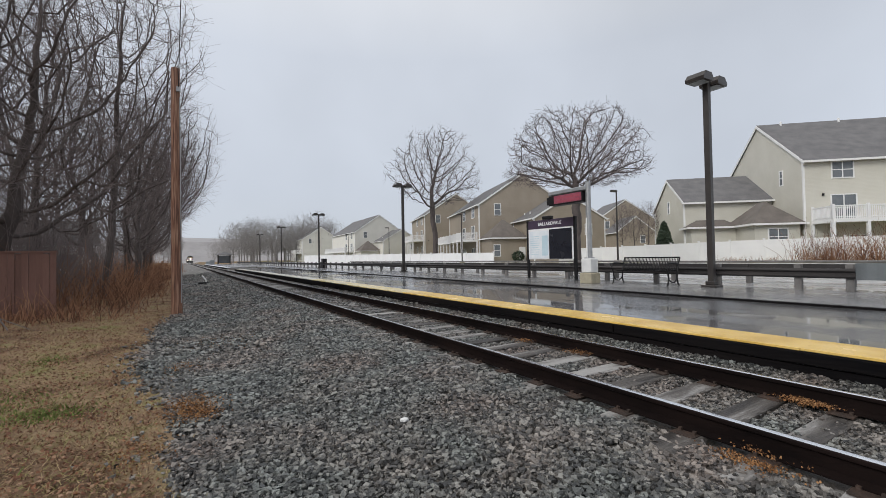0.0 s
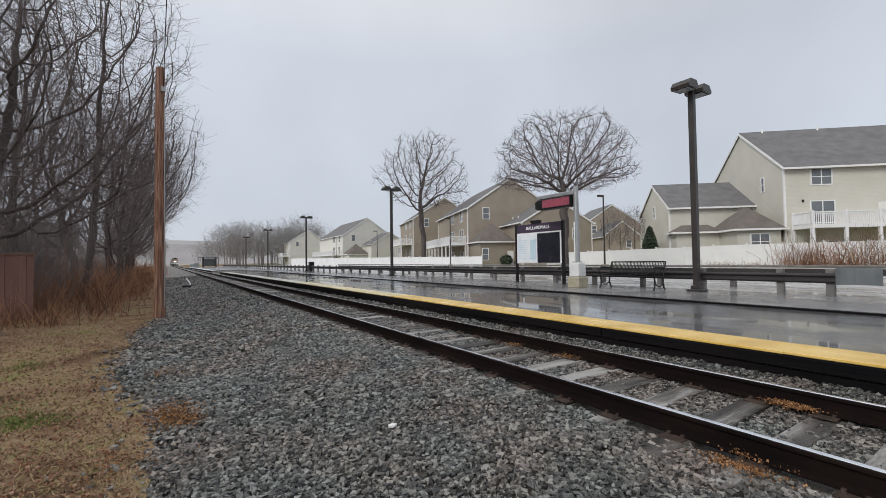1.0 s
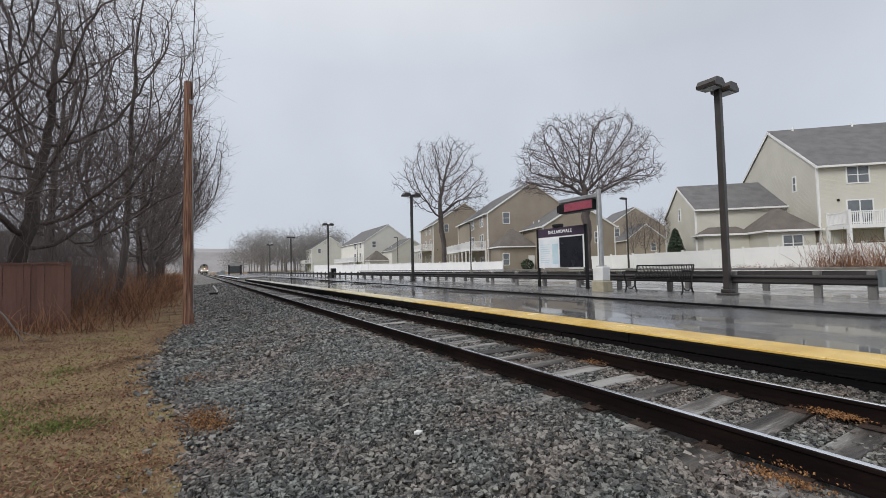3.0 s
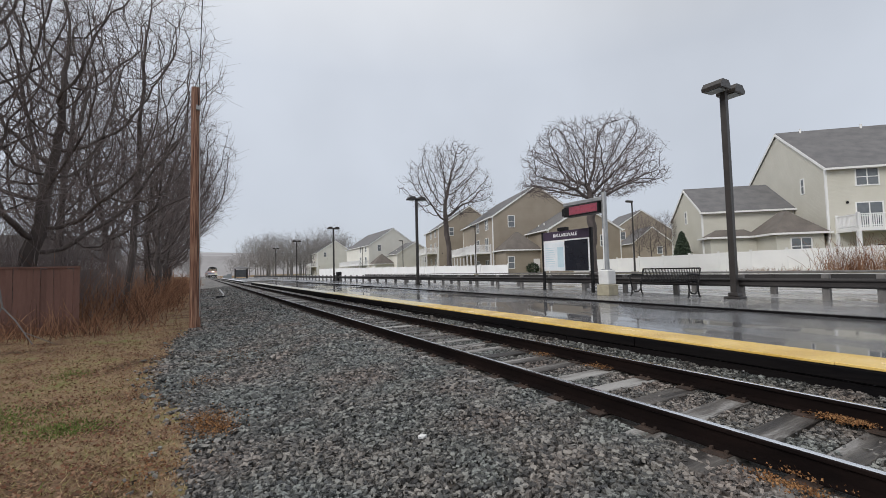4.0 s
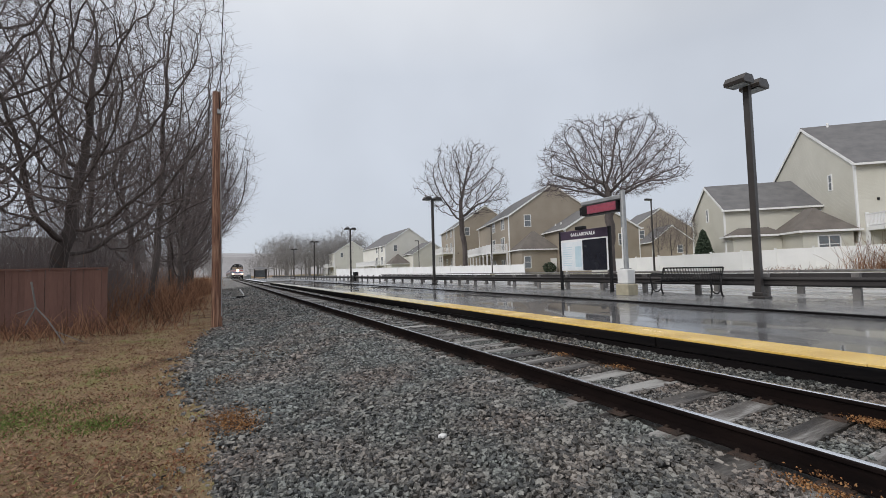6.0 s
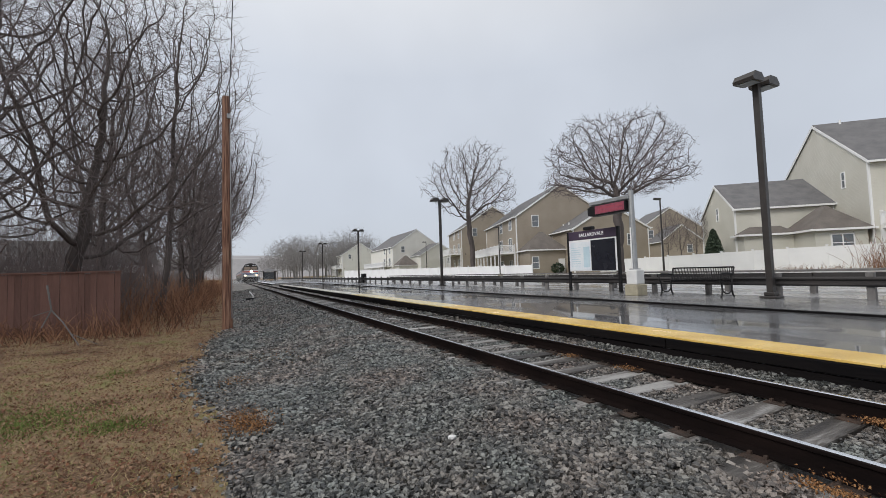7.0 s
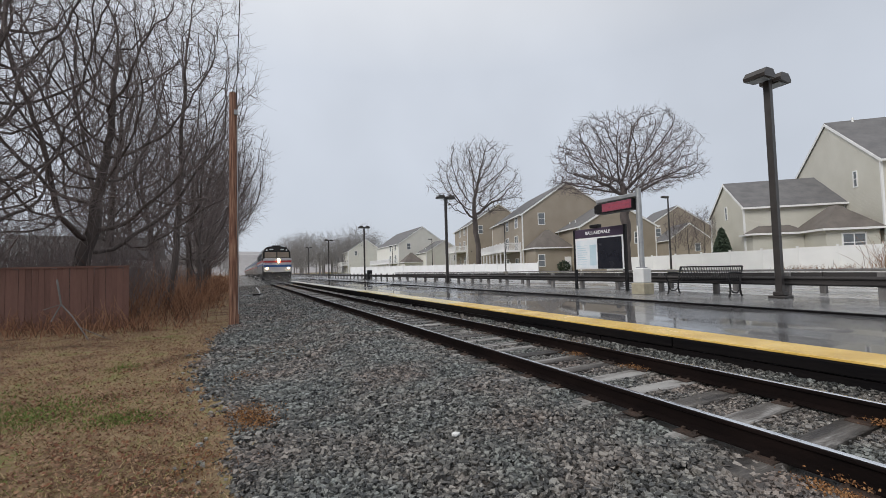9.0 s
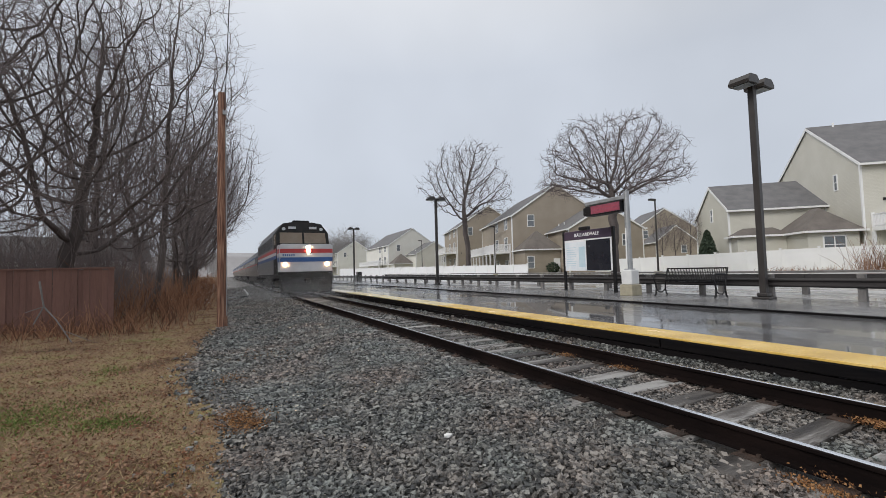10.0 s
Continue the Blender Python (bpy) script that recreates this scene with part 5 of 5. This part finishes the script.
def build_shrubs():
    rng = np.random.default_rng(23)

    def clump_mesh(n, shape):
        v, f = [], []
        for _ in range(n):
            p = shape()
            s, k = rng.uniform(0.06, 0.14), len(v)
            a, b = rng.normal(0, 1, 3), rng.normal(0, 1, 3)
            a, b = a / np.linalg.norm(a) * s, b / np.linalg.norm(b) * s
            v += [tuple(p - a - b), tuple(p + a - b * 0.4), tuple(p + a * 0.5 + b), tuple(p - a * 0.6 + b * 0.6)]
            f.append((k, k + 1, k + 2, k + 3))
        return v, f

    def cone():
        z = rng.random() ** 1.4
        r, a = (1 - z) ** 0.65 * 1.15 * (0.55 + 0.45 * rng.random()), rng.uniform(0, 6.28)
        return np.array((r * math.cos(a), r * math.sin(a), 0.15 + 3.9 * z))

    def mound():
        d = rng.normal(0, 1, 3)
        d = d / np.linalg.norm(d) * rng.uniform(0.75, 1.0)
        return np.array((d[0] * 0.9, d[1] * 0.9, 0.8 + d[2] * 0.75))
    t = thing("evergreen", pose(41.3, 25.3, 0.4), "dark green cone-shaped evergreen shrub by the fence", "shrub")
    soup("foliage", *clump_mesh(5200, cone), M_GREEN, t)
    bm = bmesh.new()
    tube(bm, (0, 0, -0.05), (0, 0, 1.2), 0.08, n=7)
    part("stem", bm, M_BARK, t)
    for i, (x, y) in enumerate(((38.5, 44.5), (40.8, 44.0), (42.0, 42.6), (55.5, 44), (57.5, 43.5), (36.5, 46.5))):
        t = thing("shrub", pose(x, y, 0.35, 0, 0, i * 40), "rounded dark shrub beside a house wall", "shrub", "foundation shrubs")
        soup("foliage", *clump_mesh(900, mound), M_GREEN, t)


def build_distance():
    """Woods at the end of the line, and the low hill beyond."""
    # M_TWIG_FAR carries the haze in its colour, on bark and twigs alike
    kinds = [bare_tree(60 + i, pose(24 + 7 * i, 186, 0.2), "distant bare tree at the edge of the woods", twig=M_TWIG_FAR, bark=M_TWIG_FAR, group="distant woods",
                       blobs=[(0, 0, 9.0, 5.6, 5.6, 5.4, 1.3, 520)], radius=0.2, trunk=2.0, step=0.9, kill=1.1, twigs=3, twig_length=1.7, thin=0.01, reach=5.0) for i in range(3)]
    rng = random.Random(41)
    for i in range(60):
        y = rng.uniform(168, 225)
        x = rng.uniform(0.045, 0.30) * y
        s = rng.uniform(0.95, 1.45) * (0.55 if x < 0.085 * y else 1.0)
        copy_thing(kinds[i % 3], pose(x, y, 0.3, 0, 0, rng.uniform(0, 360))).scale = (s, s, s)
    for i in range(14):
        y = rng.uniform(200, 300)
        copy_thing(kinds[i % 3], pose(rng.uniform(-28, -5), y, 0.3, 0, 0, rng.uniform(0, 360))).scale = (1.1,) * 3
    verts, faces = [], []
    n = 120
    for i in range(n + 1):
        a = radians(-60 + 150 * i / n)
        h = 30 + 6 * noise.noise((i * 0.13, 2, 1)) + 2.0 * noise.noise((i * 0.9, 5, 1)) + 1.2 * noise.noise((i * 2.7, 8, 1))
        for r, z in ((520, -1.0), (560, h * 0.75), (640, h), (800, -1.0)):
            verts.append((r * math.sin(a), r * math.cos(a), z))
    for i in range(n):
        for j in range(3):
            k = i * 4 + j
            faces.append((k, k + 4, k + 5, k + 1))
    tagged(soup("backdrop", verts, faces, M_HILL), "low wooded hill in mist beyond the line", "hill", kind="structure")


def build_shelter():
    s = thing("shelter", pose(9.0, 131, 0.3), "small open station shelter with a hipped roof", "shelter")
    for x in (-1.5, 1.5):
        for y in (-1.5, 1.5):
            boxed("post", s, M_BROWNMETAL, (x - 0.1, y - 0.1, 0, x + 0.1, y + 0.1, 2.6))
    bm = bmesh.new()
    low = [bm.verts.new(p) for p in ((-2.6, -2.6, 2.6), (2.6, -2.6, 2.6), (2.6, 2.6, 2.6), (-2.6, 2.6, 2.6))]
    top = bm.verts.new((0, 0, 3.4))
    for i in range(4):
        bm.faces.new((low[i], low[(i + 1) % 4], top))
    bm.faces.new(low[::-1])
    part("roof", bm, M_SHINGLE, s)
    boxed("back_panel", s, M_GLASS, (-1.4, 1.45, 0.3, 1.4, 1.5, 2.3))
    for i, (x, y, h) in enumerate(((6.6, 142, 1.7), (5.9, 150, 1.3))):
        c = thing("relay_cabinet", pose(x, y, -0.2), "grey metal trackside relay cabinet", "cabinet", "relay cabinets")
        boxed("body", c, M_GREY, (-0.6, -0.5, 0, 0.6, 0.5, h), bevel=0.03)
        boxed("door", c, M_GREY, (-0.5, -0.53, 0.15, 0.5, -0.502, h - 0.15), bevel=0.01)


# ---- train ----
def bogie(parent, y, wheelbase, r):
    frame_ob = boxed("bogie_frame", parent, M_TBLACK, (-1.25, y - wheelbase / 2 - 0.6, r - 0.05, -1.05, y + wheelbase / 2 + 0.6, r + 0.3),
                     (1.05, y - wheelbase / 2 - 0.6, r - 0.05, 1.25, y + wheelbase / 2 + 0.6, r + 0.3), (-1.05, y - 0.3, r, 1.05, y + 0.3, r + 0.25), bevel=0.03)
    for dy in (-wheelbase / 2, wheelbase / 2):
        for s in (-1, 1):
            bm = bmesh.new()
            tube(bm, (s * 0.69, y + dy, r), (s * 0.82, y + dy, r), r, n=24)
            tube(bm, (s * 0.82, y + dy, r), (s * 0.9, y + dy, r), 0.16, n=12)
            part("wheel", bm, M_RAIL, frame_ob)


def build_locomotive():
    lo = thing("locomotive", Matrix(), "diesel passenger locomotive with red, white and blue nose bands, headlight lit", "locomotive")
    # long body behind the cab, chamfered roof
    side, floor_z = 1.56, 1.25
    outline = [(-side, floor_z), (side, floor_z), (side, 3.75), (1.2, 4.4), (0.7, 4.6), (-0.7, 4.6), (-1.2, 4.4), (-side, 3.75)]
    bm = bmesh.new()
    prism(bm, outline, "y", 2.9, 17.0)
    body = part("body", bm, M_SILVER, lo, "silver ribbed body shell")
    for i in range(26):
        boxed("rib", body, M_SILVER, (-side - 0.02, 3.6 + i * 0.5, 2.95, -side, 3.66 + i * 0.5, 3.7))
    for z0, z1, mat in ((2.62, 2.82, M_TRED), (2.42, 2.6, M_TWHITE), (2.2, 2.4, M_TBLUE)):
        for s in (-1, 1):
            x = s * side
            boxed("side_band", body, mat, (min(x, x + s * 0.012), 1.25, z0, max(x, x + s * 0.012), 16.9, z1))
    # cab: slanted windshield over the short nose
    bm = bmesh.new()
    w = side - 0.004
    prism(bm, [(-w, floor_z), (w, floor_z), (w, 3.05), (w, 3.8), (1.15, 4.4), (0.6, 4.5), (-0.6, 4.5), (-1.15, 4.4), (-w, 3.8), (-w, 3.05)], "y", 1.05, 2.9)
    for v in bm.verts:
        if v.co.y < 1.1 and v.co.z > 3.1:
            v.co.y += (v.co.z - 3.05) * 0.34
    cab = part("cab", bm, M_TBLACK, lo, "black cab with wide windshield")
    bm = bmesh.new()
    for x0, x1 in ((-1.38, -0.06), (0.06, 1.38)):
        q = [bm.verts.new(p) for p in ((x0, 1.065, 3.14), (x1, 1.065, 3.14), (x1 * 0.98, 1.30, 3.82), (x0 * 0.98, 1.30, 3.82))]
        bm.faces.new(q)
    bmesh.ops.solidify(bm, geom=bm.faces[:], thickness=0.03)
    part("windshield", bm, M_CABGLASS, cab, "wide two-pane windshield")
    for s in (-1, 1):
        boxed("side_window", cab, M_CABGLASS, (s * side - 0.01, 1.7, 3.1, s * side + 0.012, 2.6, 3.75))
        boxed("number_board", cab, M_TWHITE, (s * 0.62 - 0.22, 1.33, 4.06, s * 0.62 + 0.22, 1.46, 4.2))
        bm = bmesh.new()
        tube(bm, (s * 1.12, 1.28, 4.05), (s * 1.12, 1.42, 4.05), 0.1, n=12)
        part("class_light", bm, M_TWHITE, cab)
    boxed("horn_rack", cab, M_TBLACK, (-0.5, 1.9, 4.5, 0.5, 2.4, 4.66), bevel=0.03)
    # short nose with bands
    bm = bmesh.new()
    prism(bm, [(-1.5, floor_z + 0.15), (1.5, floor_z + 0.15), (1.54, 2.95), (1.4, 3.04), (-1.4, 3.04), (-1.54, 2.95)], "y", 0.03, 1.2)
    nose = part("nose", bm, M_TWHITE, lo, "pale grey short nose")
    for z0, z1, mat in ((2.76, 2.97, M_TWHITE), (2.5, 2.74, M_TRED), (2.26, 2.48, M_TWHITE), (1.98, 2.24, M_TBLUE)):
        boxed("nose_band", nose, mat, (-1.5, 0.0, z0, 1.5, 0.03, z1))
        for s in (-1, 1):
            boxed("nose_band", nose, mat, (s * 1.545 - 0.008, 0.03, z0, s * 1.545 + 0.008, 1.2, z1))
    for i in range(6):
        boxed("name_bar", nose, M_TBLUE, (-1.35 + i * 0.12, -0.006, 2.31, -1.28 + i * 0.12, -0.001, 2.43))
    bm = bmesh.new()
    tube(bm, (0.12, -0.03, 2.82), (0.12, 0.0, 2.82), 0.095, n=16)
    tube(bm, (0.12, -0.03, 2.61), (0.12, 0.0, 2.61), 0.095, n=16)
    part("headlight", bm, M_HEADLIGHT, nose, "lit warm headlight")
    for s in (-1, 1):
        bm = bmesh.new()
        tube(bm, (s * 1.2, -0.04, 1.82), (s * 1.2, 0.0, 1.82), 0.085, n=12)
        part("ditch_light", bm, M_DITCH, nose, "lit amber ditch light")
    # front pilot, steps, tank, roof gear
    bm = bmesh.new()
    prism(bm, [(-1.45, 0.18), (1.45, 0.18), (1.52, 1.0), (1.52, 1.38), (-1.52, 1.38), (-1.52, 1.0)], "y", 0.0, 0.35)
    pilot = part("pilot", bm, M_TBLACK, lo, "sooty black pilot plate")
    boxed("coupler", pilot, M_TBLACK, (-0.14, -0.45, 0.72, 0.14, 0.0, 0.98), bevel=0.03)
    for s in (-1, 1):
        boxed("step", pilot, M_TBLACK, (s * 1.3 - 0.2, -0.12, 0.3, s * 1.3 + 0.2, 0.0, 0.34), (s * 1.3 - 0.2, -0.12, 0.65, s * 1.3 + 0.2, 0.0, 0.69))
    boxed("underframe", lo, M_TBLACK, (-1.5, 0.36, 1.02, 1.5, 17.0, 1.246))
    boxed("fuel_tank", lo, M_TBLACK, (-1.4, 6.2, 0.3, 1.4, 11.2, 1.015), bevel=0.12)
    boxed("roof_fans", body, M_TBLACK, (-0.6, 6, 4.605, 0.6, 8, 4.74), (-0.6, 9, 4.605, 0.6, 11.5, 4.72), (-0.5, 12.2, 4.605, 0.5, 14.4, 4.76), bevel=0.04)
    bogie(lo, 3.6, 2.74, 0.51)
    bogie(lo, 13.6, 2.74, 0.51)
    return lo


def build_coach():
    c = thing("coach", Matrix(), "silver stainless-steel passenger coach with dark window band", "coach", "coaches of the train")
    out = [(-1.38, 1.1), (1.38, 1.1), (1.56, 1.7), (1.6, 2.4), (1.56, 2.95), (1.4, 3.5), (1.0, 3.86), (0.4, 4.0), (-0.4, 4.0), (-1.0, 3.86), (-1.4, 3.5), (-1.56, 2.95), (-1.6, 2.4), (-1.56, 1.7)]
    bm = bmesh.new()
    prism(bm, out, "y", 0.3, 25.6)
    body = part("body", bm, M_SILVER, c)
    for s in (-1, 1):
        boxed("window_band", body, M_GLASS, (s * 1.6 - 0.02, 3.2, 2.35, s * 1.6 + 0.01, 22.8, 2.85))
        for z0, z1, mat in ((2.2, 2.3, M_TRED), (2.9, 3.0, M_TBLUE)):
            boxed("side_band", body, mat, (s * 1.58 - 0.03, 0.6, z0, s * 1.58 + 0.03, 25.3, z1))
    boxed("gangway", c, M_TBLACK, (-0.6, 0.0, 1.1, 0.6, 0.3, 3.4), (-0.6, 25.6, 1.1, 0.6, 25.9, 3.4))
    boxed("underfloor", c, M_TBLACK, (-1.3, 5.5, 0.45, 1.3, 20.5, 1.1), bevel=0.05)
    boxed("marker_light", body, M_DITCH, (-1.5, 0.27, 3.0, -1.44, 0.3, 3.06))
    bogie(c, 3.6, 2.6, 0.46)
    bogie(c, 22.2, 2.6, 0.46)
    return c


def build_haze_droplets():
    """Fine droplets added round the front of the train, as spray that stands in for lens haze."""
    rng = np.random.default_rng(51)
    n = 180000
    y = np.where(rng.random(n) < 0.6, rng.normal(-0.5, 3.2, n), rng.uniform(0, 45, n))
    x = rng.normal(0, 1.6, n) * (1 + 0.02 * np.abs(y)) + np.where(rng.random(n) < 0.5, -1.4, 1.4)
    z = -0.1 + np.abs(rng.normal(0, 0.75, n))
    keep = ~((np.abs(x) < 1.62) & (y > 0.0) & (z > 0.2))
    p = np.stack([x, y, z], 1)[keep]
    n = len(p)
    s = rng.uniform(0.006, 0.011, (n, 1, 1))
    tri = rng.normal(0, 1, (n, 3, 3))
    tri /= np.linalg.norm(tri, axis=2)[..., None]
    v = (p[:, None] + tri * s).reshape(-1, 3)
    ob = soup("spray", v.tolist(), np.arange(3 * n).reshape(-1, 3).tolist(), M_HAZEDROPS)
    return tagged(ob, "fine white droplets added round the running train in place of lens haze", "spray", kind="stuff")


bed_height = build_ground()
build_platform()
build_track()
build_platform_lamps()
build_lot_lamps()
build_guardrail()
build_bench()
build_sign()
build_message_board()
build_utility_pole()
build_left_fence()
build_houses()
build_vinyl_fence()
build_trees()
build_undergrowth()
build_shrubs()
build_distance()
build_shelter()
locomotive = build_locomotive()
coaches = [build_coach()]
for _ in range(4):
    coaches.append(copy_thing(coaches[0], Matrix()))
spray = build_haze_droplets()
build_stones(bed_height)
build_litter()


def motions():
    """The train runs towards the camera at a steady 27.8 m/s."""
    times = [0.5 * i for i in range(21)]
    for car, back in zip([locomotive, spray] + coaches, (0.0, 0.0, 17.2, 43.2, 69.2, 95.2, 121.2)):
        walk(car, [(t, pose(TRACK_X, 26.3 + 27.8 * (10 - t) + back, 0)) for t in times])


motions()
